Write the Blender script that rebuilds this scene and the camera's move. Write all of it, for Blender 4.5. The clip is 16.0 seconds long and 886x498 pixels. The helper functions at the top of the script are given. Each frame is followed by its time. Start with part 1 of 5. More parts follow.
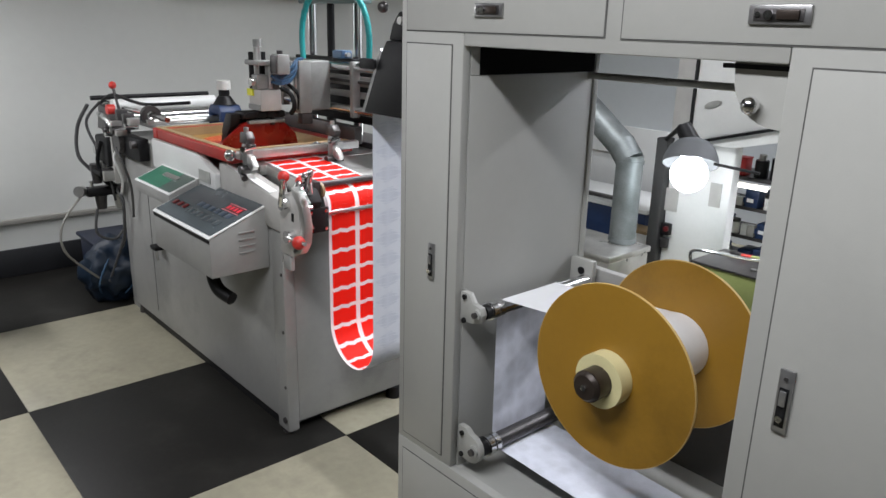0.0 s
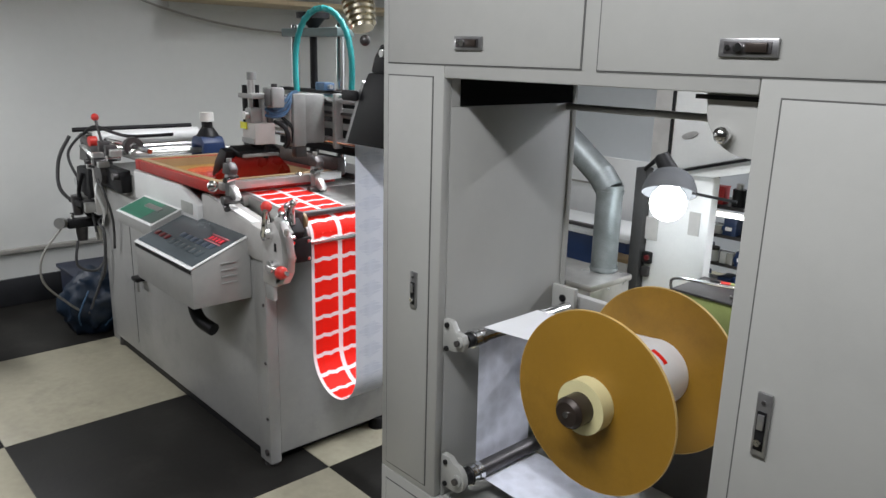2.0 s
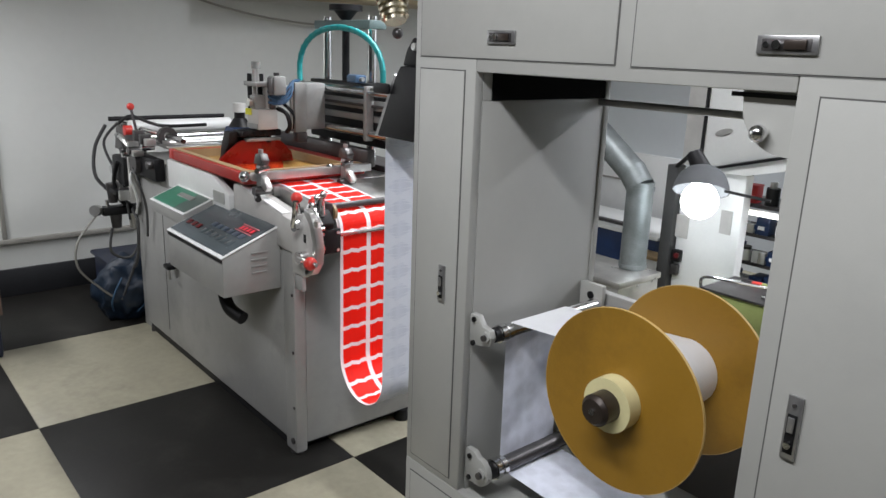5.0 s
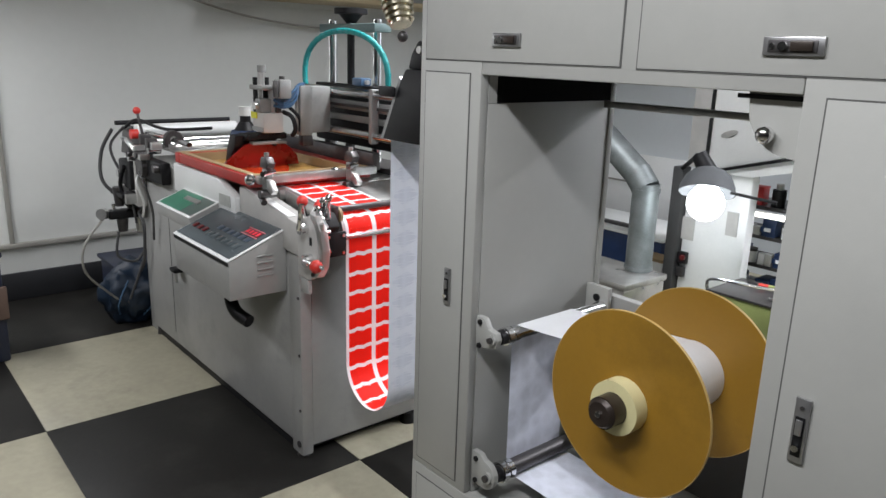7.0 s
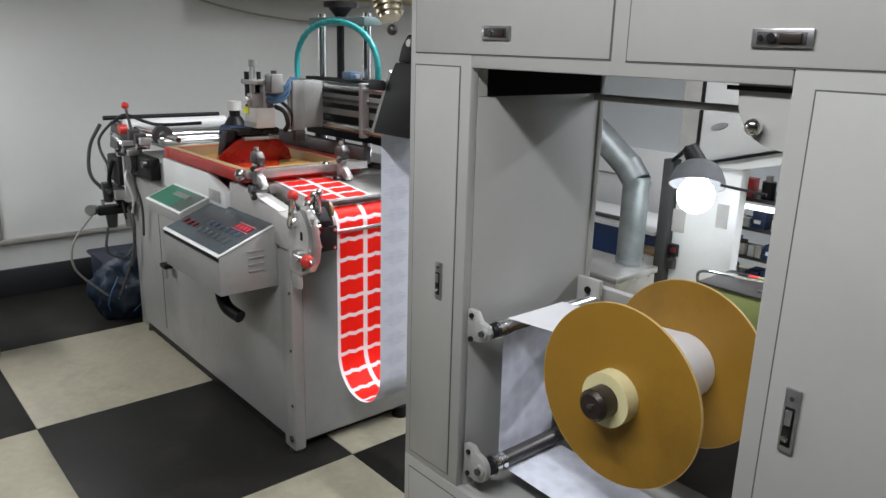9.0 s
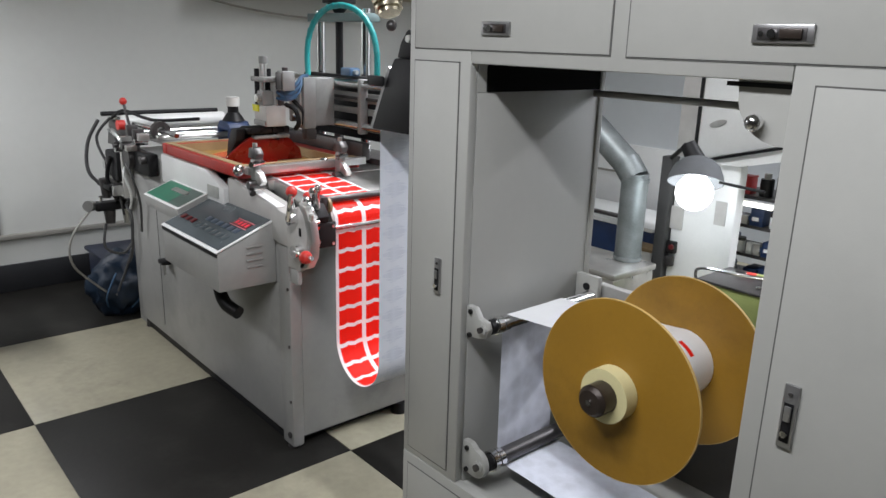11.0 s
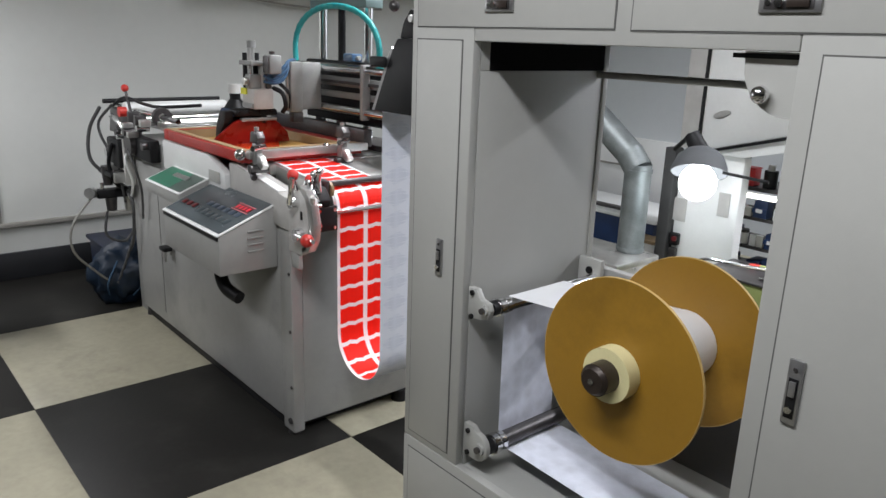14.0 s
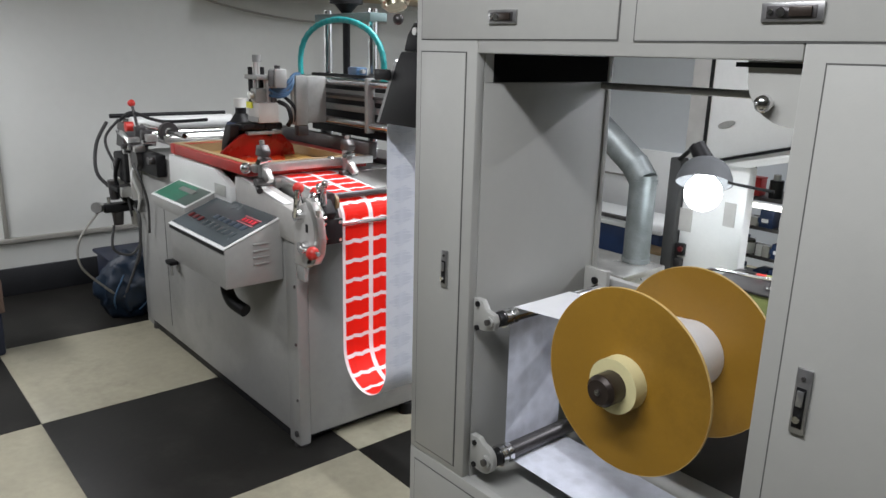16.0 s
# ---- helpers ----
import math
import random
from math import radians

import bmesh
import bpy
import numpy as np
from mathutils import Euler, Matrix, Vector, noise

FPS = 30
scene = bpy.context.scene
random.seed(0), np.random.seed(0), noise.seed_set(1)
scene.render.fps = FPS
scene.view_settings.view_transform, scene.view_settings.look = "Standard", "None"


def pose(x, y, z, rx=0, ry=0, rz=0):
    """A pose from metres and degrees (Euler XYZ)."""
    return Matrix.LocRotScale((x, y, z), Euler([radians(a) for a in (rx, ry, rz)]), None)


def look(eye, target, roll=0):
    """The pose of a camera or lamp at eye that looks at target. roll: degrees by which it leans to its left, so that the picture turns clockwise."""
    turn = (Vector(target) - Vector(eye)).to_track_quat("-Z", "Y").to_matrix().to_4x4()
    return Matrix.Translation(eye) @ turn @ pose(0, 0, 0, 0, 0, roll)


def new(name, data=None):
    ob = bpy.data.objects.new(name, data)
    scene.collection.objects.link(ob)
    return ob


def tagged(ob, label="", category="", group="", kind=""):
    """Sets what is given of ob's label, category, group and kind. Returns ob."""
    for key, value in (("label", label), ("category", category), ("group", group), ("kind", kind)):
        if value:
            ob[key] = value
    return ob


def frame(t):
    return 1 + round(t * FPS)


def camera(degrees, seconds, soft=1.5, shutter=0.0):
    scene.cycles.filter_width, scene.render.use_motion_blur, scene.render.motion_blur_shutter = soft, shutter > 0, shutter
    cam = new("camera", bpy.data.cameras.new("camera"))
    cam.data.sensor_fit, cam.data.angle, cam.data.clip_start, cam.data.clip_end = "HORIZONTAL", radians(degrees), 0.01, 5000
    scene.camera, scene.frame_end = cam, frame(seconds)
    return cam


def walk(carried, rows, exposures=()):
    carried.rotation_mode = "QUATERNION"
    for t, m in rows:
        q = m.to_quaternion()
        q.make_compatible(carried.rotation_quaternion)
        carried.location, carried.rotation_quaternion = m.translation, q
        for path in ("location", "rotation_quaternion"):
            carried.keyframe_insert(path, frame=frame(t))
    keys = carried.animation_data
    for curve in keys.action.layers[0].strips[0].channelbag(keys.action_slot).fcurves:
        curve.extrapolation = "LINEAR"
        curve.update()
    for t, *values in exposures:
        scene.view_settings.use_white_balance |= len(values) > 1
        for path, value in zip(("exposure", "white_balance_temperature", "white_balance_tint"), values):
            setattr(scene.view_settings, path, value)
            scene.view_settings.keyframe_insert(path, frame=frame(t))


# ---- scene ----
cam = camera(62.1, 16.0)
PATH = [
    (0, (2.188, -1.201, 1.499), (0.756, 0.066, 0.915), 1.5),
    (0.5, (2.201, -1.208, 1.5), (0.769, 0.075, 0.949), 1.4),
    (1, (2.201, -1.209, 1.498), (0.771, 0.088, 0.977), 1.2),
    (1.5, (2.2, -1.209, 1.497), (0.771, 0.095, 0.99), 1.5),
    (2, (2.202, -1.209, 1.498), (0.781, 0.106, 0.995), 1.5),
    (2.5, (2.202, -1.205, 1.498), (0.786, 0.114, 0.993), 1.4),
    (3, (2.201, -1.21, 1.501), (0.777, 0.098, 0.988), 1.4),
    (3.5, (2.198, -1.215, 1.501), (0.76, 0.075, 0.983), 1.8),
    (4, (2.201, -1.212, 1.499), (0.75, 0.062, 0.978), 2.1),
    (6.5, (2.2, -1.214, 1.501), (0.724, 0.032, 0.981), 1.8),
    (7, (2.2, -1.214, 1.5), (0.724, 0.033, 0.984), 1.8),
    (7.5, (2.2, -1.212, 1.5), (0.725, 0.036, 0.982), 1.7),
    (8, (2.2, -1.213, 1.498), (0.733, 0.041, 0.975), 1.8),
    (8.5, (2.201, -1.213, 1.498), (0.74, 0.047, 0.971), 1.8),
    (9, (2.2, -1.212, 1.499), (0.742, 0.05, 0.968), 1.6),
    (11.5, (2.198, -1.214, 1.493), (0.746, 0.051, 0.954), 1.8),
    (12, (2.199, -1.205, 1.475), (0.743, 0.057, 0.939), 2.1),
    (12.5, (2.199, -1.212, 1.467), (0.748, 0.052, 0.922), 2.1),
    (13, (2.2, -1.208, 1.452), (0.746, 0.053, 0.908), 2.1),
    (13.5, (2.199, -1.213, 1.45), (0.746, 0.05, 0.907), 2.0),
    (14, (2.199, -1.212, 1.451), (0.744, 0.048, 0.906), 2.0),
    (14.5, (2.2, -1.212, 1.451), (0.743, 0.046, 0.908), 1.8),
    (15, (2.201, -1.212, 1.451), (0.736, 0.041, 0.916), 1.7),
    (15.5, (2.201, -1.214, 1.452), (0.725, 0.03, 0.927), 1.4),
    (16, (2.201, -1.212, 1.449), (0.729, 0.041, 0.936), 1.5),
]
walk(cam, [(t, look(eye, target, roll)) for t, eye, target, roll in PATH])

# ---- light ----
world = bpy.data.worlds.new("World")
scene.world = world
world.use_nodes = True
world.node_tree.nodes["Background"].inputs[0].default_value = (0.75, 0.8, 0.85, 1)
world.node_tree.nodes["Background"].inputs[1].default_value = 0.25
scene.view_settings.exposure = -0.61


def area_lamp(name, m, sx, sy, watts, color, spread=180):
    data = bpy.data.lights.new(name, "AREA")
    data.shape, data.size, data.size_y, data.energy, data.color = "RECTANGLE", sx, sy, watts, color
    data.spread = radians(spread)
    ob = new(name, data)
    ob.matrix_world = m
    return ob


TUBE = (0.925, 0.935, 0.985)
# Unseen lamp added low near the wall to brighten wall and fascia.
area_lamp("wall_fill_lamp", pose(-1.8, -1.25, 1.80), 1.4, 0.2, 48, TUBE)
area_lamp("ceiling_light_b", pose(1.45, -1.06, 2.36), 1.4, 0.16, 70, TUBE)
# Unseen lamp added over the deck; its narrowed spread keeps the upper wall dim.
area_lamp("deck_fill_lamp", pose(-0.1, 1.0, 2.66), 1.4, 0.2, 72, TUBE, spread=148)
area_lamp("ceiling_light_d", pose(2.0, 3.2, 2.66), 1.4, 0.16, 170, (0.905, 0.92, 1.0), spread=165)
lamp_data = bpy.data.lights.new("work_lamp_bulb_light", "POINT")
lamp_data.energy, lamp_data.color, lamp_data.shadow_soft_size = 4.5, (0.78, 0.89, 1.0), 0.05
new("work_lamp_bulb_light", lamp_data).location = (0.165, 2.215, 0.62)


# ---- materials ----
def mat(name, color, rough=0.5, metal=0.0, spec=0.5, var=0.12, scale=6.0, bump=0.0, bump_scale=60.0, coat=0.0, emit=0.0, random_tint=0.0, spread=0.08, stain=0.0, stain_scale=1.5):
    m = bpy.data.materials.new(name)
    m.use_nodes = True
    nt = m.node_tree
    b = nt.nodes["Principled BSDF"]
    b.inputs["Metallic"].default_value = metal
    b.inputs["Specular IOR Level"].default_value = spec
    b.inputs["Coat Weight"].default_value = coat
    tc = nt.nodes.new("ShaderNodeTexCoord")
    n1 = nt.nodes.new("ShaderNodeTexNoise")
    n1.inputs["Scale"].default_value, n1.inputs["Detail"].default_value = scale, 5
    n2 = nt.nodes.new("ShaderNodeTexNoise")
    n2.inputs["Scale"].default_value, n2.inputs["Detail"].default_value = scale * 14, 3
    nt.links.new(tc.outputs["Object"], n1.inputs["Vector"])
    nt.links.new(tc.outputs["Object"], n2.inputs["Vector"])
    add = nt.nodes.new("ShaderNodeMath")
    add.operation = "MULTIPLY_ADD"
    nt.links.new(n2.outputs["Fac"], add.inputs[0])
    add.inputs[1].default_value = 0.35
    nt.links.new(n1.outputs["Fac"], add.inputs[2])
    ramp = nt.nodes.new("ShaderNodeMapRange")
    ramp.inputs["From Min"].default_value, ramp.inputs["From Max"].default_value = 0.4, 0.95
    ramp.inputs["To Min"].default_value, ramp.inputs["To Max"].default_value = 1 - var, 1 + var * 0.6
    nt.links.new(add.outputs[0], ramp.inputs["Value"])
    fac = ramp.outputs[0]
    if stain:
        n4 = nt.nodes.new("ShaderNodeTexNoise")
        n4.inputs["Scale"].default_value, n4.inputs["Detail"].default_value, n4.inputs["Roughness"].default_value = stain_scale, 8, 0.65
        nt.links.new(tc.outputs["Object"], n4.inputs["Vector"])
        st = nt.nodes.new("ShaderNodeMapRange")
        st.inputs["From Min"].default_value, st.inputs["From Max"].default_value = 0.52, 0.70
        st.inputs["To Min"].default_value, st.inputs["To Max"].default_value = 1.0, 1 - stain
        nt.links.new(n4.outputs["Fac"], st.inputs["Value"])
        ms = nt.nodes.new("ShaderNodeMath")
        ms.operation = "MULTIPLY"
        nt.links.new(fac, ms.inputs[0])
        nt.links.new(st.outputs[0], ms.inputs[1])
        fac = ms.outputs[0]
    if random_tint:
        info = nt.nodes.new("ShaderNodeObjectInfo")
        r2 = nt.nodes.new("ShaderNodeMapRange")
        r2.inputs["To Min"].default_value, r2.inputs["To Max"].default_value = 1 - random_tint, 1 + random_tint
        nt.links.new(info.outputs["Random"], r2.inputs["Value"])
        mm = nt.nodes.new("ShaderNodeMath")
        mm.operation = "MULTIPLY"
        nt.links.new(fac, mm.inputs[0])
        nt.links.new(r2.outputs[0], mm.inputs[1])
        fac = mm.outputs[0]
    mul = nt.nodes.new("ShaderNodeVectorMath")
    mul.operation = "SCALE"
    mul.inputs[0].default_value = color
    nt.links.new(fac, mul.inputs["Scale"])
    nt.links.new(mul.outputs[0], b.inputs["Base Color"])
    rr = nt.nodes.new("ShaderNodeMapRange")
    rr.inputs["To Min"].default_value, rr.inputs["To Max"].default_value = max(0.02, rough - spread), min(1, rough + spread)
    nt.links.new(n1.outputs["Fac"], rr.inputs["Value"])
    nt.links.new(rr.outputs[0], b.inputs["Roughness"])
    if bump:
        n3 = nt.nodes.new("ShaderNodeTexNoise")
        n3.inputs["Scale"].default_value, n3.inputs["Detail"].default_value = bump_scale, 4
        nt.links.new(tc.outputs["Object"], n3.inputs["Vector"])
        bp = nt.nodes.new("ShaderNodeBump")
        bp.inputs["Strength"].default_value, bp.inputs["Distance"].default_value = bump, 0.004
        nt.links.new(n3.outputs["Fac"], bp.inputs["Height"])
        nt.links.new(bp.outputs[0], b.inputs["Normal"])
    if emit:
        b.inputs["Emission Color"].default_value = (*color, 1)
        b.inputs["Emission Strength"].default_value = emit
    return m


M_CAB = mat("cabinet_enamel", (0.40, 0.402, 0.378), 0.42, var=0.05, scale=3, bump=0.04, bump_scale=220, stain=0.07, stain_scale=1.6)
M_MACH = mat("machine_enamel", (0.36, 0.36, 0.345), 0.40, var=0.12, scale=2.4, bump=0.05, bump_scale=200, stain=0.28, stain_scale=2.2)
M_WHITE = mat("white_enamel", (0.82, 0.83, 0.81), 0.35, var=0.06, scale=5)
M_CAP = mat("off_white_plastic", (0.60, 0.60, 0.57), 0.5, var=0.1, scale=20)
M_MACHL = mat("pale_machine_enamel", (0.50, 0.49, 0.465), 0.45, var=0.12, scale=14)
M_LATCH = mat("worn_latch_steel", (0.40, 0.40, 0.40), 0.32, metal=0.8, var=0.25, scale=40)
M_STEEL = mat("brushed_steel_sheet", (0.68, 0.66, 0.63), 0.30, metal=0.85, var=0.2, scale=12, bump=0.06, bump_scale=40)
M_KEY = mat("dark_key", (0.06, 0.085, 0.12), 0.3, scale=20)
M_DKRED = mat("dark_red_plastic", (0.13, 0.014, 0.016), 0.35, scale=20)
M_ARM = mat("cast_aluminium", (0.30, 0.305, 0.295), 0.5, metal=0.3, var=0.2, scale=16, bump=0.1, bump_scale=90)
M_BRASSY = mat("tarnished_nickel", (0.62, 0.57, 0.44), 0.25, metal=1.0, var=0.15, scale=20)
# Panel grey darkened: carries the shade at the bay's lower rear.
M_SHADE = mat("shaded_panel_grey", (0.10, 0.098, 0.095), 0.6, scale=6)
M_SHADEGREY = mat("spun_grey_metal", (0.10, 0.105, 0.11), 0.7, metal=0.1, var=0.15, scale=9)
# Near-black colour keeps the slot cover dark even where lamps reach it.
M_VOID = mat("near_black", (0.004, 0.004, 0.004), 0.9, spec=0.1, scale=20)
M_SEAM = mat("seam_rubber", (0.10, 0.10, 0.095), 0.8, scale=20)
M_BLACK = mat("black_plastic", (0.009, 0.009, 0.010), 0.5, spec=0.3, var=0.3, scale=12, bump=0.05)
M_DARK = mat("dark_steel", (0.10, 0.095, 0.095), 0.4, metal=0.7, var=0.3, scale=20)
M_CHROME = mat("chrome", (0.78, 0.78, 0.78), 0.16, metal=1.0, var=0.1, scale=20)
M_ALU = mat("machined_aluminium", (0.58, 0.58, 0.56), 0.36, metal=0.85, var=0.15, scale=25, bump=0.05, bump_scale=150)
M_GALV = mat("galvanised_steel", (0.25, 0.275, 0.275), 0.54, metal=0.75, var=0.35, scale=10, bump=0.08, bump_scale=40)
# Stain holds smudges and, roughly, the disc's uneven light and shade.
M_GOLD = mat("ochre_fibreboard", (0.315, 0.168, 0.017), 0.45, var=0.10, scale=5, bump=0.08, bump_scale=150, stain=0.32, stain_scale=3)
M_GOLD_EDGE = mat("pale_board_edge", (0.62, 0.42, 0.14), 0.6, scale=30)
M_CREAM = mat("cream_nylon", (0.72, 0.66, 0.36), 0.5, var=0.08, scale=9)
M_HUB = mat("bronzed_steel", (0.045, 0.034, 0.028), 0.35, metal=0.4, var=0.3, scale=18)
M_PAPER = mat("white_label_paper", (0.87, 0.88, 0.89), 0.42, var=0.05, scale=14, bump=0.04, bump_scale=60)
M_LINER = mat("glassine_liner", (0.78, 0.81, 0.90), 0.38, var=0.14, scale=22, bump=0.1, bump_scale=35)
def ghosted(m, amount, scale):
    """Faint rounded ghosts of the labels, showing through from the other side."""
    nt = m.node_tree
    b = nt.nodes["Principled BSDF"]
    link = b.inputs["Base Color"].links[0]
    src = link.from_socket
    v = nt.nodes.new("ShaderNodeTexVoronoi")
    v.inputs["Scale"].default_value, v.inputs["Randomness"].default_value = scale, 0.25
    tc = nt.nodes.new("ShaderNodeTexCoord")
    nt.links.new(tc.outputs["Object"], v.inputs["Vector"])
    r = nt.nodes.new("ShaderNodeMapRange")
    r.inputs["From Min"].default_value, r.inputs["From Max"].default_value = 0.30, 0.52
    r.inputs["To Min"].default_value, r.inputs["To Max"].default_value = 1 - amount, 1.0
    nt.links.new(v.outputs["Distance"], r.inputs["Value"])
    mul = nt.nodes.new("ShaderNodeVectorMath")
    mul.operation = "SCALE"
    nt.links.new(src, mul.inputs[0])
    nt.links.new(r.outputs[0], mul.inputs["Scale"])
    nt.links.new(mul.outputs[0], b.inputs["Base Color"])


M_BACK = mat("release_liner", (0.84, 0.87, 0.95), 0.4, var=0.06, scale=14)
M_GHOST = mat("show_through", (0.77, 0.805, 0.90), 0.4, var=0.10, scale=30)
ghosted(M_LINER, 0.10, 20.0)
M_INK = mat("red_ink", (0.86, 0.012, 0.003), 0.5, spec=0.25, var=0.10, scale=16)
M_REDFRAME = mat("red_lacquer", (0.42, 0.025, 0.018), 0.42, var=0.25, scale=10, bump=0.06)
M_INKWET = mat("wet_red_ink", (0.85, 0.085, 0.02), 0.16, var=0.2, scale=8, bump=0.12, bump_scale=30, coat=0.6)
M_BLADE = mat("ink_coated_rubber", (0.27, 0.010, 0.007), 0.28, var=0.35, scale=14, bump=0.1, bump_scale=40)
M_MESH = mat("ochre_screen_mesh", (0.38, 0.215, 0.055), 0.4, var=0.18, scale=7)
M_TEAL = mat("teal_hose", (0.015, 0.30, 0.30), 0.38, var=0.15, scale=12)
M_BLUE = mat("blue_plastic", (0.012, 0.035, 0.11), 0.45, var=0.3, scale=9)
M_BLUEBAG = mat("blue_sheeting", (0.006, 0.017, 0.036), 0.5, var=0.45, scale=9, bump=0.6, bump_scale=18)
M_BLUETUBE = mat("blue_tube", (0.055, 0.115, 0.205), 0.35, scale=20)
M_CABLE = mat("grey_cable", (0.06, 0.06, 0.06), 0.5, scale=20)
M_GREEN = mat("green_overlay", (0.05, 0.24, 0.15), 0.35, var=0.2, scale=8)
M_SLATE = mat("grey_green_overlay", (0.10, 0.145, 0.125), 0.35, var=0.2, scale=8)
M_OVERLAY = mat("slate_overlay", (0.075, 0.092, 0.10), 0.25, var=0.12, scale=10)
M_REDKNOB = mat("red_plastic", (0.65, 0.045, 0.035), 0.32, scale=20)
M_PINK = mat("pink_print", (0.62, 0.22, 0.24), 0.4, scale=20)
M_LED = mat("lit_red_digit", (0.75, 0.05, 0.08), 0.3, scale=20, emit=0.3)
M_YELLOW = mat("yellow_label", (0.80, 0.80, 0.05), 0.5, scale=20)
M_WALL = mat("wall_paint", (0.62, 0.63, 0.60), 0.7, var=0.05, scale=1.4, bump=0.08, bump_scale=60)
M_WALL2 = mat("far_wall_paint", (0.68, 0.715, 0.73), 0.7, var=0.05, scale=1.4, bump=0.08, bump_scale=60)
M_BASE = mat("black_skirting", (0.022, 0.023, 0.026), 0.5, var=0.3, scale=6)
M_RAIL = mat("drab_rail", (0.30, 0.29, 0.26), 0.5, scale=8)
# Unseen walls and ceiling are kept dull to weaken bounced light.
M_GREYWALL = mat("low_bounce_grey", (0.24, 0.245, 0.24), 0.8, var=0.1, scale=1.4, bump=0.1, bump_scale=40)
M_CEIL = mat("low_bounce_ceiling", (0.38, 0.38, 0.365), 0.8, var=0.05, scale=2)
M_TILE_D = mat("dark_vinyl", (0.0150, 0.0142, 0.0125), 0.50, spec=0.24, stain=-0.6, stain_scale=4.5, var=0.35, scale=3.5, bump=0.06, bump_scale=50, random_tint=0.1)
M_TILE_L = mat("cream_vinyl", (0.37, 0.346, 0.256), 0.42, stain=0.3, stain_scale=2.5, var=0.25, scale=2.2, bump=0.06, bump_scale=50, random_tint=0.05)
M_GROUT = mat("floor_joint", (0.09, 0.085, 0.075), 0.8, scale=10)
M_WOOD = mat("light_wood", (0.38, 0.265, 0.14), 0.5, var=0.2, scale=10)
M_TAN = mat("tan_laminate", (0.50, 0.40, 0.25), 0.5, var=0.12, scale=5)
M_YOKE = mat("grey_green_enamel", (0.14, 0.20, 0.20), 0.4, scale=10)
M_LIME = mat("lime_enamel", (0.30, 0.35, 0.12), 0.45, var=0.12, scale=8)
M_NAVY = mat("navy_plastic", (0.016, 0.022, 0.045), 0.45, var=0.3, scale=9)
M_STRAP = mat("brown_strap", (0.13, 0.085, 0.065), 0.55, scale=12)
M_BULB = mat("lit_bulb", (0.93, 0.97, 1.0), 0.3, emit=22)
M_TUBE = mat("lit_tube", (1.0, 0.97, 0.9), 0.3, emit=6)
M_RED = mat("red_tin", (0.55, 0.03, 0.03), 0.4, scale=12)


# ---- mesh helpers ----
def box(bm, x0, x1, y0, y1, z0, z1, bevel=0.0):
    r = bmesh.ops.create_cube(bm, size=1.0)
    vs = r["verts"]
    for v in vs:
        v.co = Vector((x0 + (v.co.x + 0.5) * (x1 - x0), y0 + (v.co.y + 0.5) * (y1 - y0), z0 + (v.co.z + 0.5) * (z1 - z0)))
    if bevel:
        es = list({e for v in vs for e in v.link_edges})
        bmesh.ops.bevel(bm, geom=es, offset=bevel, segments=2, affect="EDGES", profile=0.5)
    return bm


def prism(bm, poly, axis, a, b, bevel=0.0):
    """A polygon of (u, v) pushed along an axis from a to b. y: (x, z), x: (y, z), z: (x, y)."""
    def at(u, v, w):
        return Vector((u, w, v)) if axis == "y" else Vector((w, u, v)) if axis == "x" else Vector((u, v, w))
    v0 = [bm.verts.new(at(u, v, a)) for u, v in poly]
    v1 = [bm.verts.new(at(u, v, b)) for u, v in poly]
    fs = [bm.faces.new(v0), bm.faces.new(list(reversed(v1)))]
    n = len(poly)
    for i in range(n):
        fs.append(bm.faces.new((v0[i], v1[i], v1[(i + 1) % n], v0[(i + 1) % n])))
    bmesh.ops.recalc_face_normals(bm, faces=fs)
    if bevel:
        es = list({e for f in fs for e in f.edges})
        bmesh.ops.bevel(bm, geom=es, offset=bevel, segments=2, affect="EDGES", profile=0.5)
    return bm


def cyl(bm, p0, p1, r0, r1=None, seg=20, caps=True):
    p0, p1 = Vector(p0), Vector(p1)
    d = p1 - p0
    m = Matrix.Translation((p0 + p1) / 2) @ d.to_track_quat("Z", "Y").to_matrix().to_4x4()
    bmesh.ops.create_cone(bm, cap_ends=caps, segments=seg, radius1=r0, radius2=r0 if r1 is None else r1, depth=d.length, matrix=m)
    return bm


def ball(bm, c, r, seg=14):
    bmesh.ops.create_uvsphere(bm, u_segments=seg, v_segments=max(6, seg // 2), radius=r, matrix=Matrix.Translation(c))
    return bm


def ring(bm, c, axis, r_in, r_out, w, seg=40):
    """A flat ring of width w along an axis, centred at c."""
    c, q = Vector(c), Vector(axis).to_track_quat("Z", "Y")
    loops = []
    for r, h in ((r_in, -w / 2), (r_out, -w / 2), (r_out, w / 2), (r_in, w / 2)):
        loops.append([bm.verts.new(c + q @ Vector((r * math.cos(2 * math.pi * i / seg), r * math.sin(2 * math.pi * i / seg), h))) for i in range(seg)])
    fs = []
    for k in range(4):
        a, b = loops[k], loops[(k + 1) % 4]
        for i in range(seg):
            fs.append(bm.faces.new((a[i], a[(i + 1) % seg], b[(i + 1) % seg], b[i])))
    bmesh.ops.recalc_face_normals(bm, faces=fs)
    return bm


